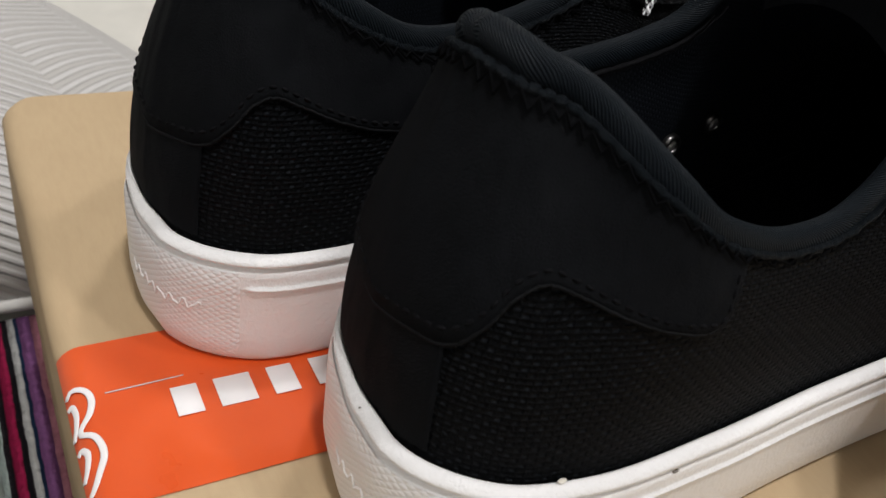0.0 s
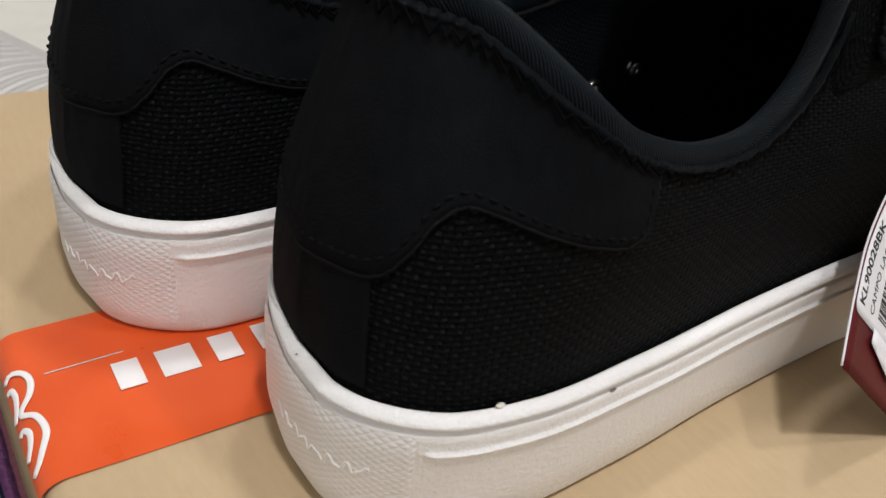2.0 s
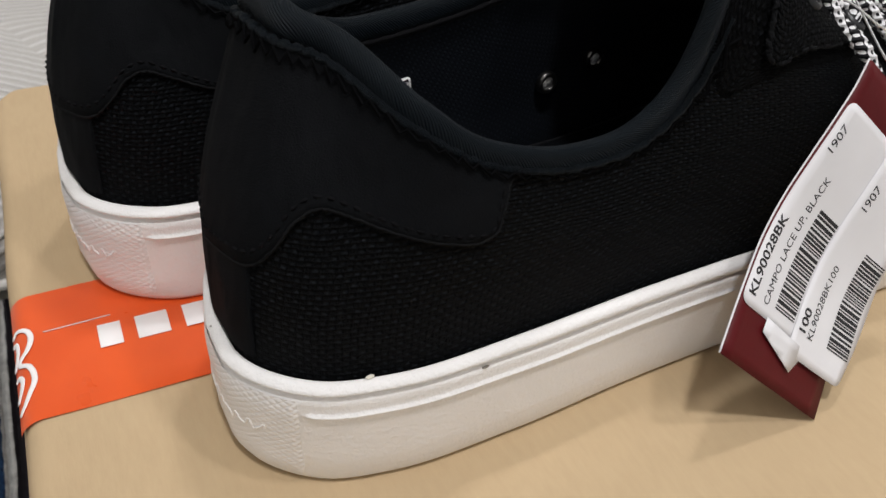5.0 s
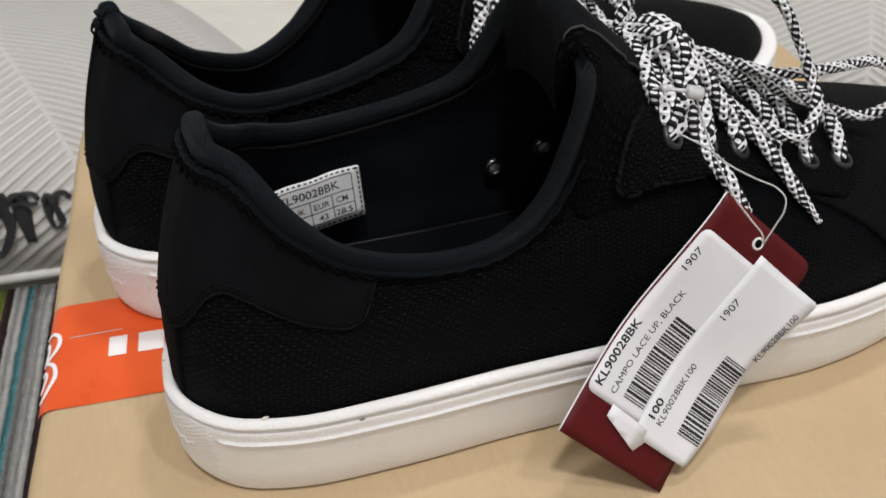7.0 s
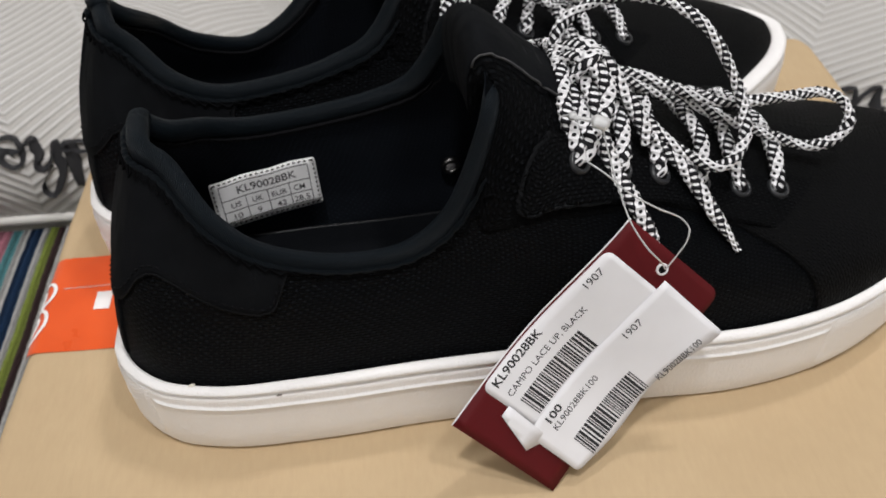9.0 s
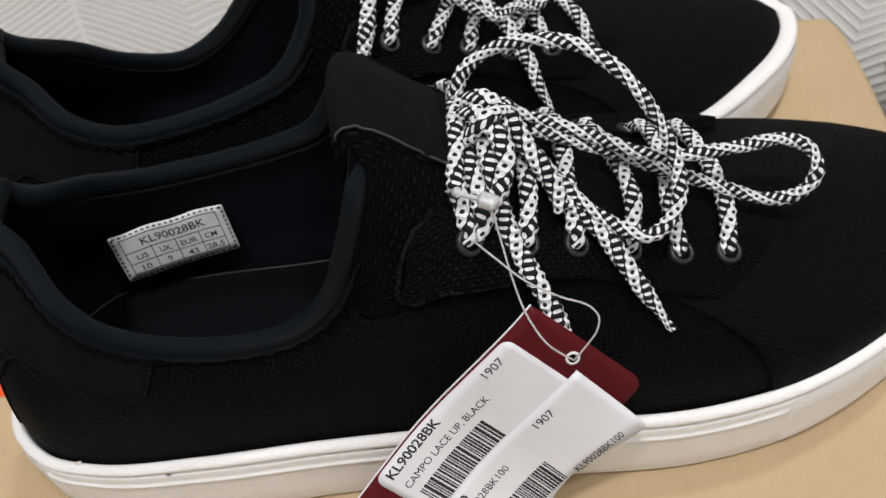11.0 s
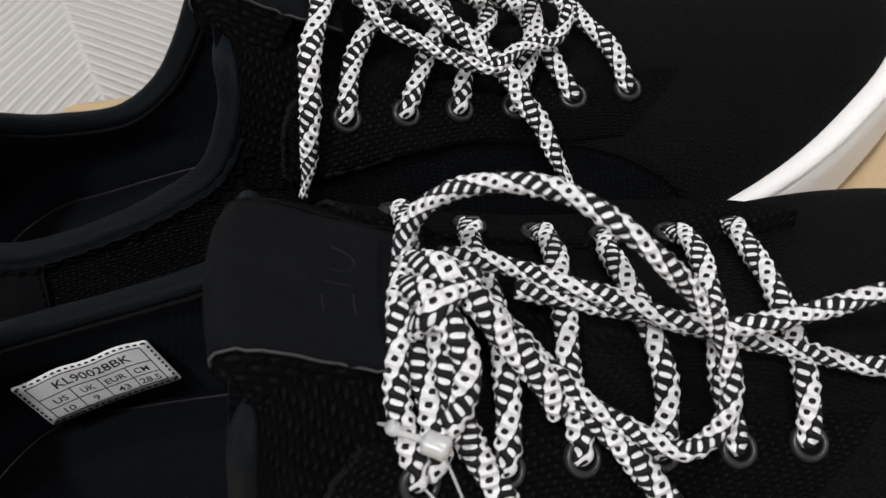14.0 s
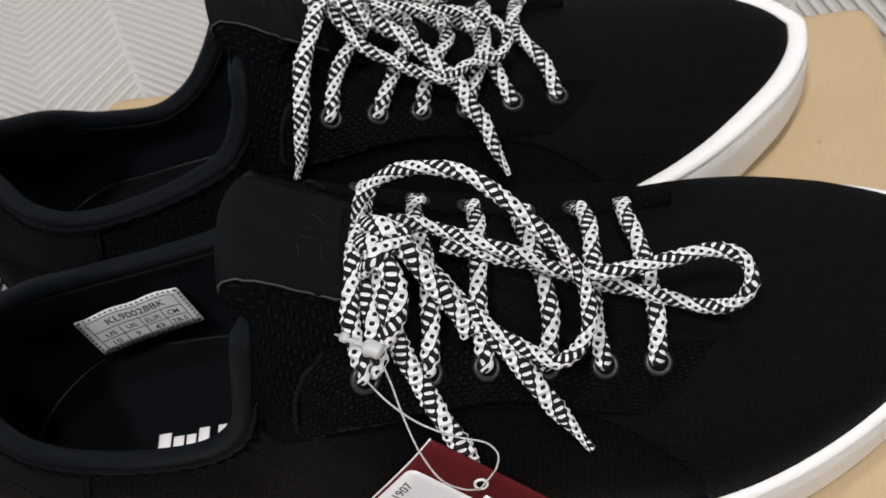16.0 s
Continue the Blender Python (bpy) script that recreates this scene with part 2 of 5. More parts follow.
def rug_cloth():
    """Chenille stripes of many colours along y."""
    m = Mat("striped_rug", (0.3, 0.3, 0.3), 1.0, 0.05)
    x, y, _ = m.split(m.coord("Object"))
    wob = m.noise(120.0, 2.0)
    t = m.math("FRACT", m.math("ADD", m.math("MULTIPLY", m.math("ADD", x, 0.13), 1 / 0.11), m.math("MULTIPLY", m.math("SUBTRACT", wob, 0.5), 0.012)))
    white, black, navy, teal = (0.52, 0.52, 0.50), (0.015, 0.012, 0.016), (0.012, 0.035, 0.085), (0.10, 0.28, 0.30)
    olive, pink, brown = (0.24, 0.30, 0.06), (0.55, 0.22, 0.28), (0.05, 0.03, 0.03)
    stops = [(0.130, pink), (0.119, teal), (0.113, white), (0.1085, navy), (0.1005, white), (0.0965, olive), (0.0915, brown), (0.087, white), (0.0805, teal), (0.077, (0.3, 0.3, 0.29)), (0.072, white), (0.066, brown),
             (0.060, olive), (0.054, navy), (0.049, white), (0.0445, black), (0.0405, (0.42, 0.5, 0.46)), (0.0365, black), (0.0345, (0.36, 0.012, 0.07)), (0.0310, black), (0.0288, white), (0.0262, navy), (0.0248, (0.26, 0.10, 0.26))]
    n = 24
    r = m.ramp(t, [((0.13 - a) / 0.11, c) for a, c in stops])
    r.node.color_ramp.interpolation = "CONSTANT"
    fine = m.noise(420.0, 3.0)
    m.set("Base Color", m.mix(m.math("MULTIPLY", fine, 0.5), r, (0.02, 0.02, 0.02)))
    m.bump(m.math("ADD", fine, m.math("ABSOLUTE", m.math("SINE", m.math("MULTIPLY", t, n * math.pi)))), 1.0, 0.003)
    return m


M_RUG = rug_cloth()


# ---- geometry helpers ----
def finish(bm, material, smooth=True):
    me = bpy.data.meshes.new("mesh")
    bm.to_mesh(me)
    bm.free()
    if smooth:
        me.polygons.foreach_set("use_smooth", [True] * len(me.polygons))
    if material is not None:
        me.materials.append(material.m if isinstance(material, Mat) else material)
    return me


def part(name, bm, material, parent, label="", smooth=True):
    ob = new(name, finish(bm, material, smooth))
    ob.parent = parent
    return tagged(ob, label)


def thing(name, m, label, category, group="", kind=""):
    ob = new(name)
    ob.matrix_world = m
    return tagged(ob, label, category, group, kind)


def spline(ks, vs, q):
    """Cubic Hermite through (ks, vs), with finite-difference slopes. vs may be vectors."""
    ks, vs, q = np.asarray(ks, float), np.asarray(vs, float), np.asarray(q, float)
    flat = vs.ndim == 1
    vs = vs.reshape(len(ks), -1)
    d = (vs[1:] - vs[:-1]) / (ks[1:] - ks[:-1])[:, None]
    g = np.empty_like(vs)
    g[0], g[-1] = d[0], d[-1]
    w = (ks[1:] - ks[:-1])[:, None]
    g[1:-1] = (d[:-1] * w[1:] + d[1:] * w[:-1]) / (w[:-1] + w[1:])
    i = np.clip(np.searchsorted(ks, q, "right") - 1, 0, len(ks) - 2)
    h = (ks[i + 1] - ks[i])[..., None]
    t = ((q - ks[i]) / (ks[i + 1] - ks[i]))[..., None]
    out = (2 * t**3 - 3 * t**2 + 1) * vs[i] + (t**3 - 2 * t**2 + t) * h * g[i] + (3 * t**2 - 2 * t**3) * vs[i + 1] + (t**3 - t**2) * h * g[i + 1]
    return out[..., 0] if flat else out


def path3(points, n):
    """n points evenly spread along a smooth curve through the given ones."""
    p = np.asarray(points, float)
    k = np.r_[0, np.cumsum(np.linalg.norm(np.diff(p, axis=0), axis=1) ** 0.7)]
    dense = spline(k, p, np.linspace(0, k[-1], 40 * len(p)))
    a = np.r_[0, np.cumsum(np.linalg.norm(np.diff(dense, axis=0), axis=1))]
    q = np.linspace(0, a[-1], n)
    return np.stack([np.interp(q, a, dense[:, c]) for c in range(3)], 1)


def grid_mesh(P, uv=None, closed_u=False, flip=False):
    """A bmesh over an array of points [i, j, 3], with a UV map in metres."""
    bm = bmesh.new()
    ni, nj = P.shape[:2]
    vs = [[bm.verts.new(P[i, j]) for j in range(nj)] for i in range(ni)]
    lay = bm.loops.layers.uv.new("UVMap")
    for i in range(ni if closed_u else ni - 1):
        k = (i + 1) % ni
        for j in range(nj - 1):
            quad, ids = [vs[i][j], vs[k][j], vs[k][j + 1], vs[i][j + 1]], [(i, j), (i + 1, j), (i + 1, j + 1), (i, j + 1)]
            if flip:
                quad, ids = quad[::-1], ids[::-1]
            try:
                f = bm.faces.new(quad)
            except ValueError:
                continue
            if uv is not None:
                for lp, (a, b) in zip(f.loops, ids):
                    lp[lay].uv = uv[a, b]
    return bm


def arc_uv(P, closed=False):
    """Distances along both ways of a grid of points, as UV in metres."""
    Q = np.concatenate([P, P[:1]]) if closed else P
    du = np.zeros(Q.shape[:2])
    dv = np.zeros(Q.shape[:2])
    mid = Q.shape[1] // 2
    du[1:] = np.cumsum(np.linalg.norm(np.diff(Q[:, mid], axis=0), axis=1))[:, None]
    dv[:, 1:] = np.cumsum(np.linalg.norm(np.diff(Q, axis=1), axis=2), axis=1)
    return np.stack([du, dv], 2)


def sweep(path, width, height, sides=10, closed=False, up=(0, 0, 1), twist=0.0, braid=0.0):
    """An oval tube along a path, flat side up; UV: metres along, turns around."""
    p = np.asarray(path, float)
    n = len(p)
    tan = np.gradient(p, axis=0) if not closed else np.roll(p, -1, 0) - np.roll(p, 1, 0)
    tan /= np.linalg.norm(tan, axis=1)[:, None] + 1e-12
    up = np.asarray(up, float)
    side = np.cross(tan[0], up)
    if np.linalg.norm(side) < 1e-3:
        side = np.cross(tan[0], (1, 0.2, 0))
    side /= np.linalg.norm(side)
    rings = []
    w = np.broadcast_to(width, n)
    hgt = np.broadcast_to(height, n)
    gone = np.r_[0, np.cumsum(np.linalg.norm(np.diff(p, axis=0), axis=1))]
    for i in range(n):
        side = side - tan[i] * (side @ tan[i])
        side /= np.linalg.norm(side) + 1e-12
        # lean back slowly to the flat lie
        want = np.cross(tan[i], up)
        if np.linalg.norm(want) > 0.3:
            want /= np.linalg.norm(want)
            if want @ side < 0:
                want = -want
            side = side * 0.8 + want * 0.2
            side /= np.linalg.norm(side)
        nor = np.cross(side, tan[i])
        a = np.linspace(0, 2 * np.pi, sides, endpoint=False) + twist * i
        # knitted strands stand out of the round
        knit = 1.0 + braid * np.cos(2 * np.pi * (gone[i] * 425.0 - 3.0 * a / (2 * np.pi))) + 0.5 * braid * np.cos(2 * np.pi * (gone[i] * 74.0 + 2.0 * a / (2 * np.pi) - 0.27))
        ca, sa = knit * np.cos(a), knit * np.sin(a)
        rings.append(p[i] + 0.5 * w[i] * np.outer(np.sign(ca) * np.abs(ca) ** 0.8, side) + 0.5 * hgt[i] * np.outer(np.sign(sa) * np.abs(sa) ** 0.8, nor))
    bm = bmesh.new()
    lay = bm.loops.layers.uv.new("UVMap")
    vs = [[bm.verts.new(q) for q in ring] for ring in rings]
    along = np.r_[0, np.cumsum(np.linalg.norm(np.diff(p, axis=0), axis=1))]
    for i in range(n if closed else n - 1):
        k = (i + 1) % n
        ak = along[i + 1] if i + 1 < n else along[-1] + np.linalg.norm(p[0] - p[-1])
        for j in range(sides):
            l = (j + 1) % sides
            f = bm.faces.new([vs[i][j], vs[i][l], vs[k][l], vs[k][j]])
            for lp, uv in zip(f.loops, ((along[i], j / sides), (along[i], (j + 1) / sides), (ak, (j + 1) / sides), (ak, j / sides))):
                lp[lay].uv = uv
    if not closed:
        for ring in (vs[0][::-1], vs[-1]):
            bm.faces.new(ring)
    return bm


def box_mesh(sx, sy, sz, bevel=0.0, seg=2):
    bm = bmesh.new()
    bmesh.ops.create_cube(bm, size=1.0)
    bmesh.ops.scale(bm, vec=(sx, sy, sz), verts=bm.verts)
    if bevel:
        bmesh.ops.bevel(bm, geom=bm.edges[:], offset=bevel, segments=seg, profile=0.5, affect="EDGES")
    return bm


def slab(outline, z0, z1, hole=None):
    """A flat plate of that outline (list of x, y), from z0 up to z1."""
    bm = bmesh.new()
    top = [bm.verts.new((x, y, z1)) for x, y in outline]
    low = [bm.verts.new((x, y, z0)) for x, y in outline]
    bm.faces.new(top)
    bm.faces.new(low[::-1])
    n = len(outline)
    for i in range(n):
        bm.faces.new([low[i], low[(i + 1) % n], top[(i + 1) % n], top[i]])
    return bm


def joined(*bms):
    out = bmesh.new()
    out.loops.layers.uv.new("UVMap")
    for b in bms:
        me = bpy.data.meshes.new("tmp")
        b.to_mesh(me)
        b.free()
        out.from_mesh(me)
        bpy.data.meshes.remove(me)
    return out


def welded(a, b, ni, nj):
    """Two grids of ni x nj points as one mesh, sewn together along their last columns."""
    bm = joined(a, b)
    bm.verts.ensure_lookup_table()
    pairs = {}
    for i in range(ni):
        p, q = bm.verts[i * nj + nj - 1], bm.verts[ni * nj + i * nj + nj - 1]
        p.co = (p.co + q.co) * 0.5
        pairs[q] = p
    bmesh.ops.weld_verts(bm, targetmap=pairs)
    bmesh.ops.recalc_face_normals(bm, faces=bm.faces)
    return bm


# ---- the shoe's form: u runs from heel to toe, v across, z up ----
MID = -0.0065
SOLE_U = [0.0, 0.004, 0.014, 0.0286, 0.0578, 0.0946, 0.13, 0.159, 0.197, 0.228, 0.2536, 0.275, 0.294, 0.305, 0.3105]
SOLE_H = [0.0, 0.0195, 0.0308, 0.0365, 0.0383, 0.0385, 0.0410, 0.0448, 0.0492, 0.0484, 0.0434, 0.0345, 0.0231, 0.0120, 0.0]
SOLE_C = NEAR_C = [-0.008, -0.008, -0.008, -0.008, -0.0100, -0.0115, -0.0120, -0.0118, -0.0112, -0.0084, -0.0039, -0.0005, 0.0009, 0.001, 0.001]


FAR_U = [0.0, 0.004, 0.014, 0.0286, 0.0578, 0.0946, 0.13, 0.159, 0.197, 0.228, 0.2526, 0.272, 0.289, 0.2985, 0.3035]
FAR_C = [-0.008, -0.008, -0.008, -0.008, -0.0100, -0.0115, -0.0120, -0.0120, -0.0122, -0.0112, -0.0092, -0.0084, -0.0084, -0.0084, -0.0084]
NEAR_U = SOLE_U


def sole_outline(n):
    """Closed outline of the sole's foot, from the heel along the outer side, round the toe and back; [n, 2]."""
    k = np.linspace(0, 1, len(SOLE_U))
    pts = np.array([SOLE_U, SOLE_H, SOLE_C]).T
    k = np.r_[0, np.cumsum(np.linalg.norm(np.diff(pts[:, :2], axis=0), axis=1))]
    q = np.linspace(0, k[-1], 400)
    d = spline(k, pts, q)
    # ends meet the middle square on
    half = np.stack([d[:, 0], d[:, 2] - np.maximum(d[:, 1], 0)], 1)
    back = np.stack([d[:, 0], d[:, 2] + np.maximum(d[:, 1], 0)], 1)[::-1]
    loop = np.concatenate([half, back[1:-1]])
    loop = np.concatenate([loop, loop[:1]])
    for _ in range(12):
        loop[1:-1] = loop[1:-1] * 0.5 + 0.25 * (loop[:-2] + loop[2:])
        loop[0] = loop[-1] = 0.5 * loop[0] + 0.25 * (loop[1] + loop[-2])
    a = np.r_[0, np.cumsum(np.linalg.norm(np.diff(loop, axis=0), axis=1))]
    q = np.linspace(0, a[-1], n, endpoint=False)
    return np.stack([np.interp(q, a, loop[:, c]) for c in range(2)], 1)


def skew(u, v):
    """The heel of the last stands askew: its inner corner is drawn in."""
    t = np.clip((0.055 - u) / 0.050, 0, 1)
    return u + 0.20 * np.maximum(v + 0.020, 0.0) * t * t * (3 - 2 * t)


def skewed(P):
    P = np.array(P, float)
    P[..., 0] = skew(P[..., 0], P[..., 1])
    return P


def outward(loop):
    t = np.roll(loop, -1, 0) - np.roll(loop, 1, 0)
    t /= np.linalg.norm(t, axis=1)[:, None]
    return np.stack([-t[:, 1], t[:, 0]], 1) * (-1.0)


SOLE_TOP = 0.031
HEEL_EASE = 0.102
HEEL_INSET = 0.0029
KEY_S = [0.0, 0.05, 0.11, 0.18, 0.24, 0.29, 0.33, 0.37, 0.40, 0.43, 0.455, 0.475, 0.49, 0.5]
FOOT_U = [0.0, 0.006, 0.021, 0.045, 0.07, 0.095, 0.115, 0.14, 0.165, 0.2, 0.23, 0.26, 0.288, 0.307]
TOP_U = [0.0228, 0.0236, 0.0306, 0.0408, 0.055, 0.075, 0.092, 0.105, 0.1115, 0.1155, 0.1175, 0.1185, 0.119, 0.119]
TOP_H = [0.0, 0.0090, 0.0138, 0.0255, 0.0298, 0.0308, 0.0308, 0.0298, 0.0275, 0.0235, 0.0165, 0.0095, 0.004, 0.0]
TOP_H_IN = [0.0, 0.0066, 0.0108, 0.0230, 0.0290, 0.0308, 0.0308, 0.0298, 0.0275, 0.0235, 0.0165, 0.0095, 0.004, 0.0]
OUTER_Z = [0.0978, 0.0972, 0.0940, 0.0832, 0.0725, 0.0662, 0.0672, 0.0785, 0.094, 0.107, 0.1125, 0.1150, 0.1158, 0.1158]
INNER_Z = [0.0975, 0.0960, 0.0893, 0.081, 0.0752, 0.0748, 0.0772, 0.0830, 0.094, 0.107, 0.1125, 0.1150, 0.1158, 0.1158]
INNER_Z_FAR = [0.0975, 0.0960, 0.0890, 0.0800, 0.0740, 0.0736, 0.0762, 0.0822, 0.0935, 0.107, 0.1125, 0.1150, 0.1158, 0.1158]
OUTER_Z_FAR = [0.100, 0.0970, 0.088, 0.0745, 0.0615, 0.0560, 0.0650, 0.0830, 0.0970, 0.106, 0.1118, 0.1150, 0.1158, 0.1158]
RIM = {-1: OUTER_Z, 1: INNER_Z, "lean": 0.0, "shift": 0.0066, "sag": 0.0, "rise": 0.0050}
LOW_OUT = [0.0003, 0.0003, 0.0003, 0.001, 0.001, 0.001, 0.001, 0.0015, 0.002, 0.002, 0.002, 0.002, 0.002, 0.002]
LOW_UP = [0.026, 0.026, 0.025, 0.022, 0.018, 0.015, 0.014, 0.015, 0.016, 0.016, 0.015, 0.0145, 0.014, 0.014]
HIGH_U = [-0.0100, -0.006, -0.005, -0.002, 0.0, 0.0, 0.003, 0.008, 0.016, 0.034, 0.048, 0.060, 0.066, 0.067]
HIGH_H = [0.0, 0.004, 0.006, 0.006, 0.005, 0.004, 0.0045, 0.008, 0.012, 0.013, 0.0115, 0.008, 0.004, 0.0]
HIGH_Z = [-0.022, -0.022, -0.021, -0.018, -0.014, -0.012, -0.013, -0.018, -0.027, -0.046, -0.059, -0.067, -0.070, -0.071]


def lip_inset(u):
    """How far the upper stands in from the sole's outline."""
    toe = [0.0026, 0.0042, 0.0058, 0.0062] if SOLE_U is FAR_U else [0.0028, 0.0028, 0.0030, 0.0034]
    return np.interp(u, [0.004, 0.012, 0.025, 0.05, 0.09, 0.218, 0.226, 0.265, 0.29], [HEEL_INSET, 0.0029, 0.0026, 0.0026, 0.0028] + toe)


def shoe_table(n):
    """foot and top curves and the handles between them at n values of s in 0..0.5"""
    s = np.linspace(0, 0.5, n)
    inset = lip_inset(SOLE_LOOP[:, 0])
    loop = SOLE_LOOP - outward(SOLE_LOOP) * inset[:, None]
    half = loop[:361]
    a = np.r_[0, np.cumsum(np.linalg.norm(np.diff(half, axis=0), axis=1))]
    # places on the outline by u
    order = np.maximum.accumulate(half[:, 0] + np.arange(361) * 1e-9)
    key_a = np.interp(np.array(FOOT_U) * (0.300 / 0.307) + 0.004, order, a)
    key_a[0], key_a[-1] = 0, a[-1]
    q = spline(KEY_S, key_a, s)
    fu, fv = np.interp(q, a, half[:, 0]), np.interp(q, a, half[:, 1])
    c = np.interp(fu, SOLE_U, SOLE_C)
    return s, fu, c - fv, c


_N = 241


def take_last(along, centre):
    """Sets the outline of the foot that the next shoe is built on."""
    global SOLE_U, SOLE_C, SOLE_LOOP, _S, _FU, _FH, _FC, _OUT
    SOLE_U, SOLE_C = along, centre
    SOLE_LOOP = sole_outline(720)
    _S, _FU, _FH, _FC = shoe_table(_N)
    _OUT = np.gradient(np.stack([_FU, _FH], 1), axis=0)
    _OUT /= np.linalg.norm(_OUT, axis=1)[:, None]
    _OUT = np.stack([-_OUT[:, 1], _OUT[:, 0]], 1)


take_last(NEAR_U, NEAR_C)


def ramp01(x, a, b):
    t = np.clip((x - a) / (b - a), 0, 1)
    return t * t * (3 - 2 * t)


def upper(s, h, off=0.0):
    """Points of the shoe's upper: s from -0.5 to 0.5 (0 at the heel, minus on the outer side), h from 0 at the sole to 1 at the rim."""
    s, h = np.broadcast_arrays(np.asarray(s, float), np.asarray(h, float))
    P = _upper(s, h)
    if np.any(off):
        e = 0.002
        ds = _upper(np.clip(s + e, -0.5, 0.5), h) - _upper(np.clip(s - e, -0.5, 0.5), h)
        dh = _upper(s, np.clip(h + 0.01, 0, 1)) - _upper(s, np.clip(h - 0.01, 0, 1))
        n = np.cross(ds, dh)
        n /= np.linalg.norm(n, axis=-1)[..., None] + 1e-12
        P = P + n * np.asarray(off)[..., None] * -NORMAL_SIGN
    return P


NORMAL_SIGN = 1.0


def _upper(s, h):
    a = np.abs(s)
    sg = np.where(s < 0, -1.0, 1.0)

    def tab(v):
        return np.interp(a, _S, v)

    def key(v):
        return np.interp(a, _S, spline(KEY_S, v, _S))

    fu, fh, c = tab(_FU), tab(_FH), tab(_FC)
    ou, oh = tab(_OUT[:, 0]), tab(_OUT[:, 1])
    tc = MID
    b0 = (fu, fh, np.full_like(fu, SOLE_TOP - 0.004))
    lo, lu = key(LOW_OUT), key(LOW_UP)
    b1 = (fu + ou * lo, fh + oh * lo, b0[2] + 0.004 + lu)
    t = (key(TOP_U) + RIM["lean"] * np.clip((a - 0.34) / 0.07, 0, 1), np.where(s > 0, key(TOP_H_IN), key(TOP_H)), np.where(s < 0, key(RIM[-1]), key(RIM[1])))
    b2 = (key(TOP_U) + key(HIGH_U), t[1] + key(HIGH_H), t[2] + key(HIGH_Z))
    w = ((1 - h) ** 3, 3 * h * (1 - h) ** 2, 3 * h * h * (1 - h), h**3)
    u, v, z = (sum(wi * p[k] for wi, p in zip(w, (b0, b1, b2, t))) for k in range(3))
    mid = c * (1 - h) + (tc + RIM["shift"] * np.clip(1 - a / 0.2, 0, 1)) * h
    v = mid + sg * np.maximum(v, 0)
    # the instep of one shoe is pressed a little flatter
    soft = ramp01(u, 0.112, 0.140) * (1 - 0.65 * ramp01(u, 0.180, 0.205)) * (1 - ramp01(u, 0.21, 0.25)) * ramp01(z, 0.040, 0.062)
    u, z = u - 0.5 * RIM["sag"] * soft, z - RIM["sag"] * soft
    z = z + RIM["rise"] * ramp01(u, 0.185, 0.235) * ramp01(h, 0.02, 0.22)
    return np.stack([u + (skew(u, v) - u) * np.clip(1 - z / HEEL_EASE, 0, 1), v, z], -1)


def loop_rows(loop, rows):
    """Offset copies of a closed outline: rows of (out, z) or (array of out, z)."""
    o = outward(loop)
    return np.stack([np.concatenate([loop + o * np.broadcast_to(np.asarray(d, float), len(loop))[:, None], np.full((len(loop), 1), z)], 1) for d, z in rows], 1)


HEEL_TEX, TOE_TEX = 0.0118, 0.221


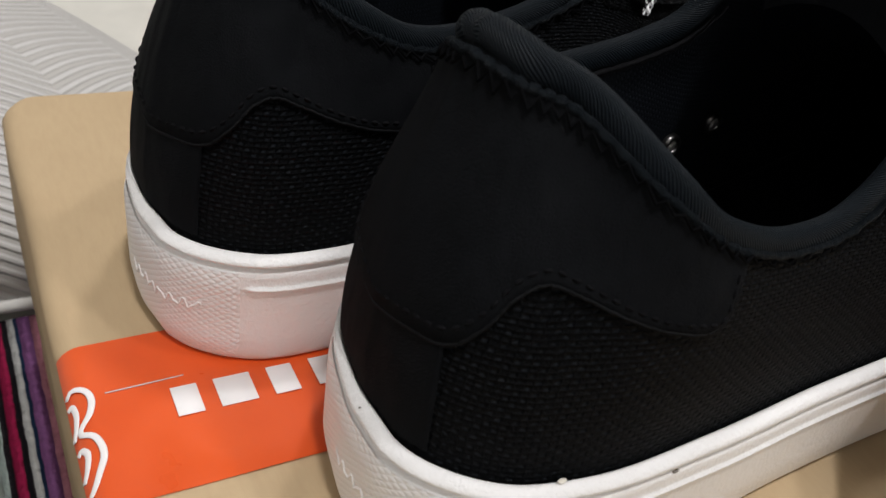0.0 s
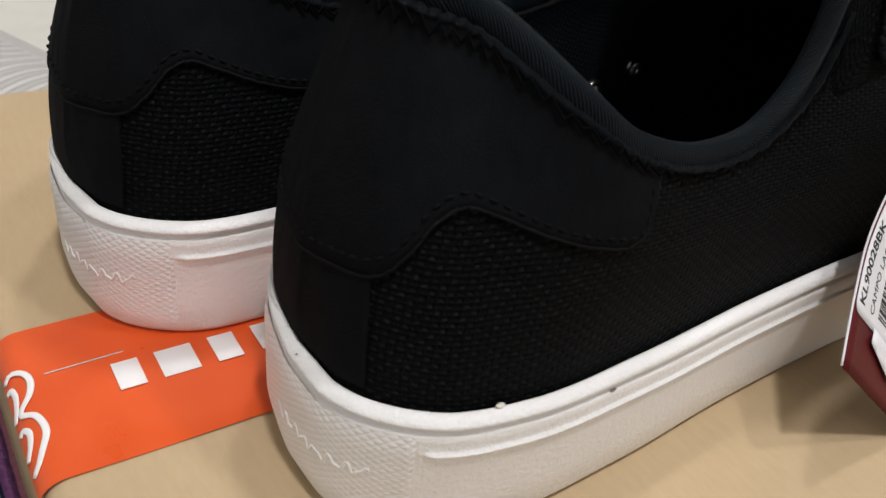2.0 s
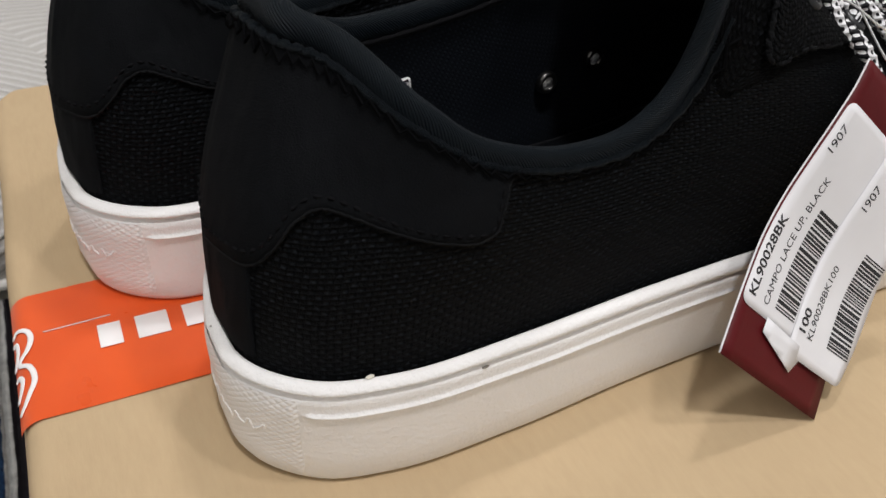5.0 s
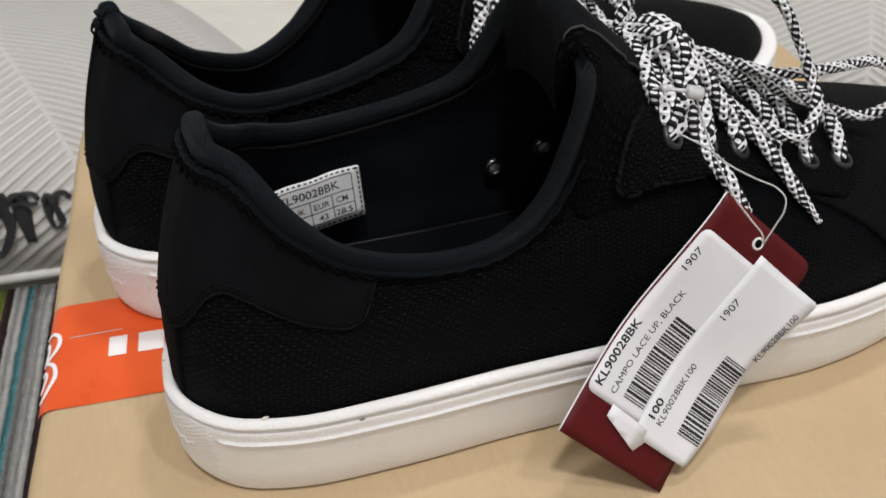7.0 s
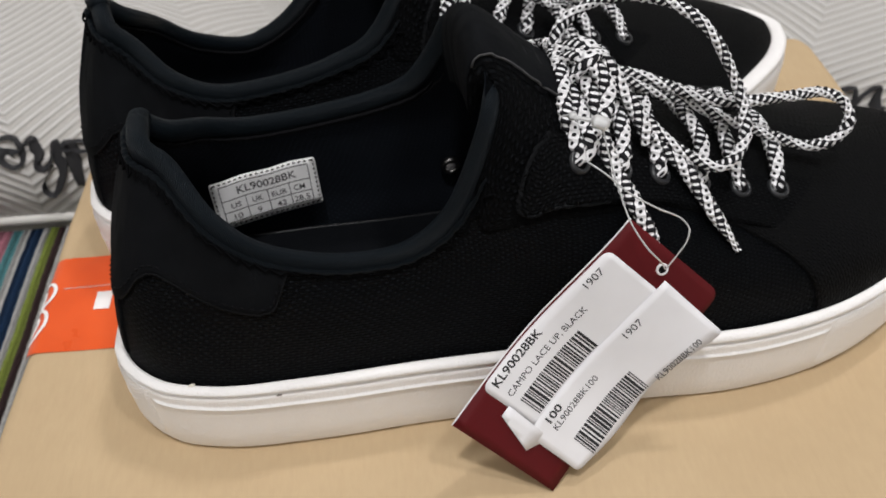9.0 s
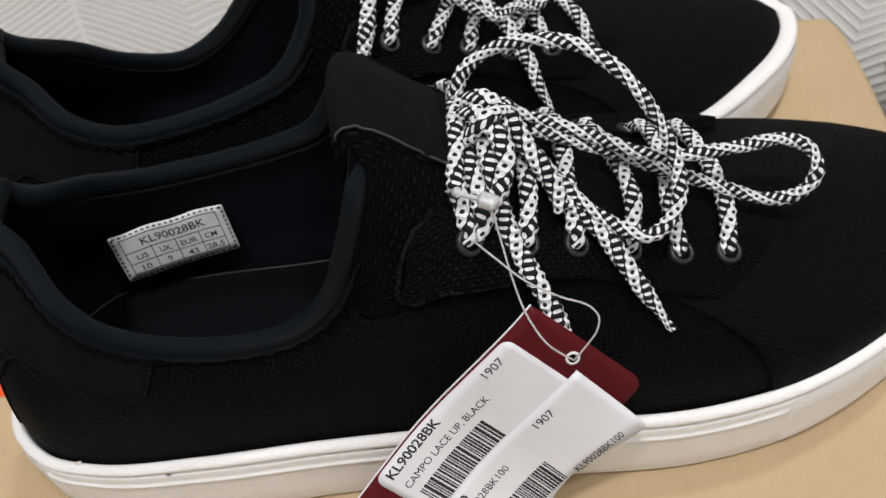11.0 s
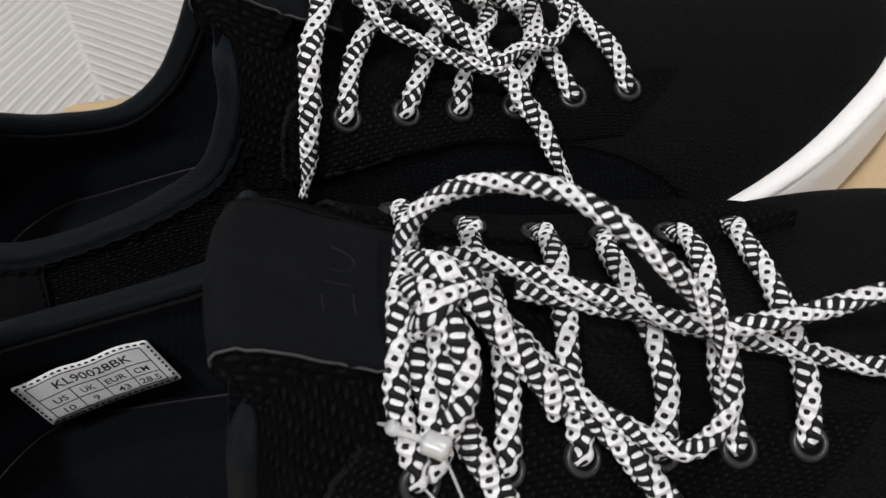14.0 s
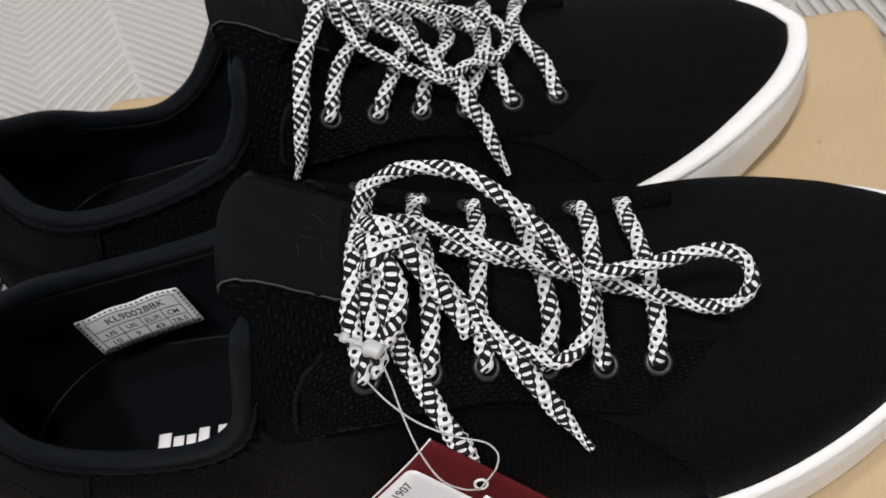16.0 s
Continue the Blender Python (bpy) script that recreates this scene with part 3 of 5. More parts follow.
def build_sole(shoe):
    loop = skewed(SOLE_LOOP)
    u = SOLE_LOOP[:, 0]
    mid = ramp01(u, HEEL_TEX, HEEL_TEX + 0.0012) * (1 - ramp01(u, TOE_TEX - 0.0012, TOE_TEX))
    spring = 0.006 * ramp01(u, 0.235, 0.31) ** 1.5
    inner = lip_inset(u) - 0.0026 * (1 - ramp01(u, 0.04, 0.07)) * ramp01(SOLE_LOOP[:, 1], -0.012, 0.012)
    rows = [(-0.030, 0.0016), (-0.006, 0.0012), (-0.0022, 0.0004), (-0.0008, 0.0009), (-0.0002, 0.0024), (0.0, 0.010), (0.0, 0.0205), (0.0, 0.0219),
            (0.0001, 0.0224), (0.0001 + 0.0005 * mid, 0.0226), (0.0001 + 0.0006 * mid, 0.0229), (0.0001 + 0.0005 * mid, 0.0232), (0.0001, 0.0234), (0.0, 0.0241), (0.0, 0.0255), (-0.0001, 0.0267),
            (-0.0004, 0.0272), (-0.0012, 0.0277), (-0.0012, 0.0281), (-0.0003, 0.0286), (0.0001, 0.0292), (0.0001, 0.0300), (-0.0003, 0.0308),
            (-0.0011, 0.0314), (-0.0019, 0.0317), (0.0003 - inner, 0.0317), (-0.0002 - inner, 0.0312), (-0.0005 - inner, 0.0297), (-0.0006 - inner, 0.0270)]
    lean_out = np.interp(u, [0.02, 0.09, 0.20, 0.26], [0.0006, 0.0007, 0.0008, 0.0006])

    def flare(z):
        return lean_out * min(z / 0.022, 1.0)

    rows = [(d + flare(z), z) for d, z in rows]
    P = loop_rows(loop, rows)
    P[:, :, 2] -= 0.0009 * ramp01(P[:, :, 2], 0.0284, 0.0310) * (1 - ramp01(u, 0.03, 0.075))[:, None]
    lift = np.clip(1 - P[:, :, 2] / 0.02, 0, 1) * spring[:, None]
    P[:, :, 2] += lift
    P[:, :, 2] *= (1 - 0.03 * ramp01(u, 0.03, 0.11))[:, None]
    # the floor of the sole under the foot
    bm = grid_mesh(P, arc_uv(P, True), True)
    bm.verts.ensure_lookup_table()
    n, k = P.shape[:2]
    bm.faces.new([bm.verts[i * k] for i in range(n)][::-1])
    sole = part("sole", bm, M_SOLE, shoe, "white rubber cupsole with a raised rib line")
    # embossed heel and toe fields, a hair proud of the wall
    for name, pick, label in (("heel_texture", u < HEEL_TEX, "embossed diamond grain"), ("toe_bumper", u > TOE_TEX, "slightly raised smooth toe bumper")):
        ids = np.nonzero(pick)[0]
        if name == "heel_texture":
            ids = np.concatenate([ids[ids > 360], ids[ids <= 360]])
        zs = np.linspace(0.0030, 0.0268, 10)
        edge = np.r_[0.0001, np.full(8, 0.0007), 0.0001]
        o = outward(loop)
        Q = np.stack([np.concatenate([loop[ids] + o[ids] * (d + flare(z)[ids])[:, None], np.full((len(ids), 1), z)], 1) for d, z in zip(edge, zs)], 1)
        Q[:, :, 2] += np.clip(1 - Q[:, :, 2] / 0.02, 0, 1) * spring[ids][:, None]
        Q[:, :, 2] *= (1 - 0.03 * ramp01(u[ids], 0.03, 0.11))[:, None]
        Q[0, :, :2] -= o[ids[0]] * 0.0009
        Q[-1, :, :2] -= o[ids[-1]] * 0.0009
        part(name, grid_mesh(Q, arc_uv(Q)), M_SOLE_TEX if name == "heel_texture" else M_SOLE, sole, label)
    # moulded flourish across the heel field: a plain wavy ridge
    k = np.linspace(0, 1, 90)
    spot = np.interp(k, [0, 1], [-3.0, 24.0])
    o = outward(loop)
    c = np.stack([np.interp(spot, np.arange(-60, 100), np.roll(loop[:, a] + o[:, a] * (0.0008 + 0.4 * lean_out), 60)[:160]) for a in range(2)], 1)
    z = 0.0128 + 0.0032 * k + 0.0010 * np.sin(k * 47) + 0.0005 * np.sin(k * 83 + 1)
    part("moulded_flourish", sweep(np.concatenate([c, z[:, None]], 1), 0.0006, 0.0007, 6), M_SOLE, sole, "raised wavy moulding")
    return sole


def field(low, high, n, m, off, edge=0.0):
    """A panel on the upper between two curves given as (s, h) points; off: how far it stands off; edge: its rounded rim."""
    t = np.linspace(0, 1, n)

    def along(c):
        c = np.asarray(c, float)
        k = np.r_[0, np.cumsum(np.linalg.norm(np.diff(c * (1.0, 0.25), axis=0), axis=1))]
        return spline(k / k[-1], c, t)

    lo, hi = along(low), along(high)
    w = np.linspace(0, 1, m)
    A = lo[:, None] * (1 - w)[None, :, None] + hi[:, None] * w[None, :, None]
    d = np.broadcast_to(np.asarray(off)[:, None] if np.ndim(off) == 1 else off, (n, m))
    P = upper(A[..., 0], np.clip(A[..., 1], 0, 1), d)
    return P


def rim(P, sides, depth):
    """Turns the given sides ('l' low, 'h' high, 'a' first, 'b' last) of a panel down to the surface under it."""
    n = np.cross(np.gradient(P, axis=0), np.gradient(P, axis=1))
    n /= np.linalg.norm(n, axis=2)[..., None] + 1e-12
    if ((P - np.array([0.13, -0.004, 0.03])) * n).sum(2).mean() < 0:
        n = -n
    Q = P - n * depth
    if "l" in sides:
        P, Q, n = np.concatenate([Q[:, :1], P], 1), np.concatenate([Q[:, :1], Q], 1), np.concatenate([n[:, :1], n], 1)
    if "h" in sides:
        P, Q, n = np.concatenate([P, Q[:, -1:]], 1), np.concatenate([Q, Q[:, -1:]], 1), np.concatenate([n, n[:, -1:]], 1)
    if "a" in sides:
        P, Q = np.concatenate([Q[:1], P], 0), np.concatenate([Q[:1], Q], 0)
    if "b" in sides:
        P = np.concatenate([P, Q[-1:]], 0)
    return P


# the panels' outlines on the near (minus) half; the other half mirrors them
PATCH_LOW = [(0.0, 0.285), (-0.023, 0.308), (-0.038, 0.325), (-0.053, 0.392), (-0.068, 0.475), (-0.09, 0.525), (-0.115, 0.517), (-0.143, 0.500), (-0.173, 0.495), (-0.197, 0.508), (-0.212, 0.56), (-0.225, 0.66), (-0.248, 0.90)]
SEAM = [(-0.3990, 0.800), (-0.4010, 0.782), (-0.414, 0.764), (-0.434, 0.719), (-0.4545, 0.647), (-0.4590, 0.545), (-0.4565, 0.44), (-0.4520, 0.32), (-0.447, 0.18), (-0.444, 0.03)]
STAY_LOW = [(-0.3995, 0.812), (-0.4005, 0.786), (-0.414, 0.770), (-0.434, 0.725), (-0.4545, 0.653), (-0.4600, 0.545), (-0.4625, 0.480), (-0.4640, 0.430)]
STAY_HIGH = [(-0.4240, 0.886), (-0.4470, 0.887), (-0.462, 0.835), (-0.470, 0.745), (-0.477, 0.665), (-0.4815, 0.585), (-0.4845, 0.515), (-0.4850, 0.442)]
EYELETS = [(-0.4425, 0.822), (-0.4560, 0.765), (-0.4650, 0.714), (-0.4710, 0.655), (-0.4750, 0.592), (-0.4780, 0.532)]


def mirrored(c, side):
    return [(s * side * -1, h) for s, h in c]


def along_sh(curve, n, off):
    c = np.asarray(curve, float)
    k = np.r_[0, np.cumsum(np.linalg.norm(np.diff(c * (1.0, 0.25), axis=0), axis=1))]
    q = spline(k / k[-1], c, np.linspace(0, 1, n))
    return upper(q[:, 0], np.clip(q[:, 1], 0, 1), np.full(n, off))


def even(P, step):
    a = np.r_[0, np.cumsum(np.linalg.norm(np.diff(P, axis=0), axis=1))]
    q = np.arange(0, a[-1], step)
    return np.stack([np.interp(q, a, P[:, c]) for c in range(3)], 1)


def frame_at(s, h, off=0.0):
    """A pose on the upper with z along the outward normal and x towards the toe."""
    e = 0.004
    p = upper(s, h, off)
    ds = upper(s + e, h) - upper(s - e, h)
    dh = upper(s, h + 0.02) - upper(s, h - 0.02)
    n = np.cross(dh, ds)
    n /= np.linalg.norm(n)
    if n[2] < 0 and h > 0.4:
        n = -n
    x = np.array([1.0, 0, 0]) - n * n[0]
    x /= np.linalg.norm(x)
    y = np.cross(n, x)
    return Matrix(((x[0], y[0], n[0], p[0]), (x[1], y[1], n[1], p[1]), (x[2], y[2], n[2], p[2]), (0, 0, 0, 1)))


def ring_mesh(r_out, r_in, height, n=24):
    rows = [(r_in, -0.001), (r_in, height * 0.6), (r_in + 0.25 * (r_out - r_in), height), (r_out - 0.3 * (r_out - r_in), height * 0.9), (r_out, 0.0), (r_out, -0.001)]
    a = np.linspace(0, 2 * np.pi, n, endpoint=False)
    P = np.stack([np.stack([r * np.cos(a), r * np.sin(a), np.full(n, z)], 1) for r, z in rows], 1)
    return grid_mesh(P, None, True)


def build_shoe(name, m, label, outer_side, outer_z, inner_z, lean, laces):
    RIM[outer_side], RIM[-outer_side], RIM["lean"], RIM["shift"], RIM["sag"], RIM["rise"] = outer_z, inner_z, lean, *((0.0066, 0.0, 0.0050) if outer_side < 0 else (-0.0010, 0.0055, 0.0))
    shoe = thing(name, m, label, "shoe", "pair of sneakers")
    build_sole(shoe)
    # outer cloth
    s = np.linspace(-0.5, 0.5, 321)
    h = np.linspace(0, 1, 49)
    S, H = np.meshgrid(s[:-1], h, indexing="ij")
    P = upper(S, H)
    uv = arc_uv(P, True)
    Q = np.concatenate([P, P[:1]])
    along = np.concatenate([np.zeros((1, Q.shape[1])), np.cumsum(np.linalg.norm(np.diff(Q, axis=0), axis=2), axis=0)])
    uv[:, :, 0] = along - along[160]
    part("upper", grid_mesh(P, uv, True), M_MESH, shoe, "black knitted mesh upper")
    # lining: inside of the wall, then down to the footbed
    hh = np.linspace(1, 0.0, 26)
    S, H = np.meshgrid(s[:-1], hh, indexing="ij")
    deep = np.interp(hh, [0, 0.2, 0.5, 0.8, 1], [0.0009, 0.0010, 0.0024, 0.0032, 0.0005])
    L = upper(S, H, -np.broadcast_to(deep, S.shape))
    foot = L[:, -1:].copy()
    foot[:, :, 2] = 0.016
    L = np.concatenate([L, foot], 1)
    part("lining", grid_mesh(L, arc_uv(L, True), True), M_LINING, shoe, "black cloth lining")
    # footbed
    loop = skewed(SOLE_LOOP - outward(SOLE_LOOP) * 0.0048)
    fz = 0.0225
    rows = [(0.0034, 0.0100), (0.0006, fz - 0.006), (0.0, fz - 0.003), (-0.0005, fz - 0.0005), (-0.002, fz)]
    F = loop_rows(loop, rows)
    for k in np.linspace(0.0, 1.0, 12)[1:]:
        c = np.stack([np.interp(loop[:, 0], [0.04, 0.27], [0.04, 0.27]), np.full(len(loop), MID)], 1)
        q = loop * (1 - k) + c * k
        F = np.concatenate([F, np.concatenate([q, np.full((len(loop), 1), fz - 0.002 * math.sin(k * 1.57))], 1)[:, None]], 1)
    cup = 0.0060 * ramp01(F[:, :, 0], 0.19, 0.06)
    F[:, :, 2] += cup
    uvF = np.concatenate([F, F[:1]])[:, :, :2].copy()
    insole = part("insole", grid_mesh(F, uvF, True), M_INSOLE, shoe, "black cloth insole")
    insole_print(insole, fz)
    part("insole_edge", sweep(F[:, 4] - (0, 0, 0.0002), 0.0007, 0.0008, 6, True), M_FOAM, insole, "slightly glossy moulded insole edge")
    # heel patch, back strip
    low = mirrored(PATCH_LOW, 1)[::-1] + PATCH_LOW[1:]
    low = [(a, b) for a, b in low]
    high = [(0.248, 0.93), (0.2, 0.93), (0.12, 0.93), (0.06, 0.935), (0.0, 0.94), (-0.06, 0.935), (-0.12, 0.93), (-0.2, 0.93), (-0.248, 0.93)]
    P = rim(field(low, high, 220, 20, 0.0011), "lab", 0.0014)
    patch = part("heel_patch", grid_mesh(P, arc_uv(P)), M_NUBUCK, shoe, "smooth black nubuck heel patch")
    st = [(a, b + 0.035 if abs(a) < 0.2 else b) for a, b in low]
    st = [(a * 0.985, b) for a, b in st]
    line = even(along_sh(st, 900, 0.0012), 0.0026)
    part("stitching", stitch_mesh(line, 0.0017, 0.00042), M_THREAD, patch)
    rim_line = along_sh([(a, b) for a, b in low], 500, 0.0009)
    part("patch_edge", sweep(rim_line + np.random.default_rng(9).normal(0, 0.00006, rim_line.shape), 0.0007, 0.0007, 6), M_PATCH_EDGE, patch, "cut edge, a little paler")
    fray = along_sh([(-0.016, 0.300), (-0.022, 0.306), (-0.028, 0.313)], 30, 0.0006)
    part("frayed_edge", sweep(fray + np.random.default_rng(5).normal(0, 0.0001, fray.shape), 0.0005, 0.0005, 5), M_FRAY, patch, "pale frayed bit of the cut edge")
    P = rim(field([(0.037, 0.06), (0.0, 0.06), (-0.037, 0.06)], [(0.037, 0.36), (0.0, 0.33), (-0.037, 0.36)], 40, 12, 0.0007), "ab", 0.001)
    part("back_strip", grid_mesh(P, arc_uv(P)), M_NUBUCK, shoe, "narrow black heel strip")
    # vamp panel with its step along the seam, one mesh for both halves
    halves = []
    for side in (-1, 1):
        lo = mirrored(SEAM, side)
        hi = mirrored([(-0.47, 0.86), (-0.49, 0.80), (-0.5, 0.72), (-0.5, 0.62), (-0.5, 0.52), (-0.5, 0.40), (-0.5, 0.28), (-0.5, 0.16), (-0.5, 0.03)], side)
        P = rim(field(lo, hi, 90, 26, 0.0010), "l", 0.0013)
        halves.append(grid_mesh(P, arc_uv(P) + (0.0, 0.02 if side > 0 else 0.0), flip=side > 0))
    part("vamp", welded(*halves, *P.shape[:2]), M_VAMP, shoe, "black knitted vamp with a curved seam")
    # lace stays with their eyelets
    for side in (-1, 1):
        # the end of one stay stands up, that of the other runs into the vamp
        thick = 0.0026 + (-0.0019 if side < 0 else 0.0028) * ramp01(np.linspace(0, 1, 70), 0.80, 0.97)
        low, high = (STAY_LOW, STAY_HIGH) if side < 0 else (STAY_LOW[:2] + [(-0.412, 0.760), (-0.428, 0.700), (-0.442, 0.620), (-0.443, 0.550), (-0.4415, 0.500), (-0.4400, 0.460)], STAY_HIGH[:6] + [(-0.4835, 0.535), (-0.4840, 0.490)])
        P = rim(field(mirrored(low, side), mirrored(high, side), 70, 14, np.broadcast_to(thick, 70)), "lhab", 0.0036 if side < 0 else 0.0052)
        stay = part("lace_stay", grid_mesh(P, arc_uv(P)), M_STAY, shoe, "black coarse canvas lace stay")
        turned = along_sh(mirrored([STAY_LOW[3], STAY_LOW[2], STAY_LOW[1], STAY_LOW[0], (-0.4085, 0.852), STAY_HIGH[0], STAY_HIGH[1]], side), 80, 0.0020)
        turned = turned + np.random.default_rng(11).normal(0, 0.00018, turned.shape)
        part("turned_edge", sweep(turned, 0.0012, 0.0013, 8), M_TURNED, stay, "turned canvas edge, a little paler than the stay")
        for s0, h0 in EYELETS:
            ob = part("eyelet", ring_mesh(0.0037, 0.0023, 0.0009), M_EYELET, stay, "black enamelled metal eyelet")
            ob.matrix_basis = frame_at(s0 * -side, h0, 0.0027)
            # nothing is cut: a near-black disc paints the shade inside the eyelet
            hole = part("hole", slab([(0.0023 * math.cos(a), 0.0023 * math.sin(a)) for a in np.linspace(0, 2 * np.pi, 16, endpoint=False)], -0.0005, 0.0002), M_HOLE_SHADE, stay, "dark disc for the shade in the eyelet's opening")
            hole.matrix_basis = frame_at(s0 * -side, h0, 0.0027)
    # tufted tongue between the stays
    halves = []
    padded = 0.0002 + 0.0020 * np.outer(1 - ramp01(np.linspace(0, 1, 50), 0.15, 0.62), ramp01(np.linspace(0, 1, 30), 0.05, 0.55))
    for side in (-1, 1):
        low = [(-0.436, 0.988), (-0.410, 0.978), (-0.393, 0.962), (-0.381, 0.910), (-0.376, 0.840), (-0.392, 0.770), (-0.415, 0.720)]
        high = [(-0.5, 0.990), (-0.5, 0.970), (-0.5, 0.940), (-0.5, 0.890), (-0.5, 0.820), (-0.5, 0.720), (-0.5, 0.600)]
        P = field(mirrored(low, side), mirrored(high, side), 50, 30, padded)
        P = rim(P, "lb", 0.0009)
        halves.append(grid_mesh(P, arc_uv(P), flip=side > 0))
    part("tongue", welded(*halves, *P.shape[:2]), M_TERRY, shoe, "tufted black cloth tongue")
    # collar binding round the mouth
    s = np.linspace(-0.5, 0.5, 300, endpoint=False)
    pad = np.exp(-((s / 0.13) ** 2))
    tuck = ramp01(np.abs(s), 0.425, 0.480)
    ring = upper(s, 0.985 - 0.012 * tuck, -0.0009 - 0.0014 * pad - 0.0028 * tuck)
    part("collar_binding", sweep(ring, 0.0049 + 0.0013 * pad - 0.0020 * tuck, 0.0062 + 0.0002 * pad - 0.0030 * tuck, 14, True), M_TWILL, shoe, "padded navy-black twill collar binding")
    # zigzag thread under the binding
    n = 124
    zs = np.linspace(-0.396, 0.396, n)
    rnd = np.random.default_rng(7)
    zs = zs + rnd.normal(0, 0.0005, n)
    zh = 0.904 + (0.010 + 0.012 * rnd.random(n)) * np.where(np.arange(n) % 2, 1, -1)
    zz = upper(zs, zh, np.where(np.abs(zs) < 0.25, 0.0019, 0.0009))
    part("zigzag_stitching", sweep(zz, 0.0008, 0.0006, 5), M_ZIGZAG, shoe, "black zigzag thread")
    k = np.arange(420)
    fade = 1 - 0.6 * ramp01(np.abs(np.linspace(-1, 1, 420)), 0.94, 1.0)
    edge = upper(np.linspace(-0.398, 0.398, 420), 0.934 + 0.0022 * np.sin(k * 0.83), np.full(420, 0.0009))
    lump = fade * (1.0 + 0.14 * np.sin(k * 0.9) + 0.12 * np.sin(k * 2.3 + 1))
    part("collar_piping", sweep(edge, 0.0018 * lump, 0.0015 * lump, 7), M_TWILL, shoe, "gathered dark twill edge")
    # the same seam on the inside
    zin = upper(zs, 0.905 + 0.4 * (zh - 0.904), np.full(n, -0.0038))
    part("inner_stitching", sweep(zin, 0.0009, 0.0007, 5), M_THREAD, shoe, "black thread along the lining's edge")
    inner_edge = upper(np.linspace(-0.385, 0.385, 420), 0.925 + 0.0018 * np.sin(k * 0.83), np.full(420, -0.0036))
    part("inner_piping", sweep(inner_edge, 0.0015 * lump, 0.0012 * lump, 7), M_THREAD, shoe, "gathered twill edge inside the collar")
    # pull tab folded over the tongue's top
    n = 24
    v = np.linspace(-0.0138, 0.0176, n)
    prof = [(0.1150, 0.094), (0.1132, 0.106), (0.1135, 0.1150), (0.1150, 0.1180), (0.1175, 0.1195), (0.122, 0.1178), (0.129, 0.1115), (0.136, 0.1052), (0.143, 0.0993), (0.1465, 0.0966)]
    prof = path3([(a + lean * max(0.0, 1 - i / 9), 0, b) for i, (a, b) in enumerate(prof)], 30)[:, [0, 2]]
    P = np.stack([np.stack([prof[:, 0], np.full(len(prof), MID + x), prof[:, 1] - 20.0 * x * x * np.linspace(1.1, 0.9, len(prof))], 1) for x in v], 0)
    P2 = np.concatenate([P[:1] - (0, 0, 0.0013), P, P[-1:] - (0, 0, 0.0013)], 0)
    tab = part("tongue_tab", grid_mesh(P2, arc_uv(P2)), M_NUBUCK, shoe, "folded black leather tongue tab with cut edge")
    for sd, rough_edge in ((0, M_CUT), (-1, M_THREAD)):
        part("cut_edge", sweep(P[sd][10:] + np.random.default_rng(3).normal(0, 0.00020, P[sd][10:].shape), 0.00045, 0.0008, 6), rough_edge, tab, "raw cut edge")
    # tufted padding of the tongue below the tab's edges
    for sd in (0, -1):
        top = P[sd][3:24] + (0, 0, -0.0006)
        way = [upper(np.linspace(0.474, 0.408, 21) * g, np.linspace(0.972, 0.960, 21), np.full(21, 0.0002)) for g in (-1, 1)]
        low = min(way, key=lambda q: np.linalg.norm(q - top, axis=1).sum())
        k = np.linspace(0, 1, 9)[None, :, None]
        pad = top[:, None] * (1 - k) + low[:, None] * k + np.sin(k * np.pi) * np.array((0, 0.0010 if sd else -0.0010, 0.0004))
        part("tongue_padding", grid_mesh(pad, arc_uv(pad)), M_TERRY, shoe, "tufted black side of the tongue")
    row = P[2:-2, 25] + np.array([0.0003, 0, 0.0004])
    part("stitching", stitch_mesh(even(row, 0.0020), 0.0014, 0.00026), M_THREAD, tab)
    # worn traces of an emblem on the tab
    for k, pts in enumerate(([(17, 16.6), (18.5, 15.6), (19, 14), (18.4, 12.8)], [(17.0, 12.2), (18.2, 12.2)], [(16.4, 10.2), (18.6, 10.0)], [(18.8, 9.4), (18.9, 6.6)], [(16.2, 8.6), (16.3, 6.0)])):
        row = np.array([P[int(b)] [int(a) + 4] * (1 - a % 1) + P[int(b)][int(a) + 5] * (a % 1) for a, b in pts])
        part("worn_mark", sweep(path3(row + np.array([0.00005, 0, 0.0001]), 14), 0.0002, 0.00015, 4), M_WORN, tab, "faint worn emblem trace")
    build_laces(shoe, laces, (0.015, 0.014, 0.012, 0.009, -0.004, -0.008) if outer_side > 0 else (0, 0, 0, 0, 0, 0))
    return shoe


def stitch_mesh(points, length, radius):
    """Short raised thread dashes along a line."""
    bm = bmesh.new()
    for i in range(len(points) - 1):
        a, b = points[i], points[i + 1]
        d = (b - a) / (np.linalg.norm(b - a) + 1e-12)
        side = np.cross(d, (0.3, 0.2, 0.93))
        side /= np.linalg.norm(side)
        up = np.cross(side, d)
        ends = []
        for k, r in ((0.0, 0.3), (0.35, 1.0), (0.65, 1.0), (1.0, 0.3)):
            c = a + d * length * k
            ends.append([bm.verts.new(c + radius * r * (math.cos(w) * side + math.sin(w) * up)) for w in (0, 1.571, 3.142, 4.712)])
        for p, q in zip(ends[:-1], ends[1:]):
            for j in range(4):
                bm.faces.new([p[j], p[(j + 1) % 4], q[(j + 1) % 4], q[j]])
    return bm


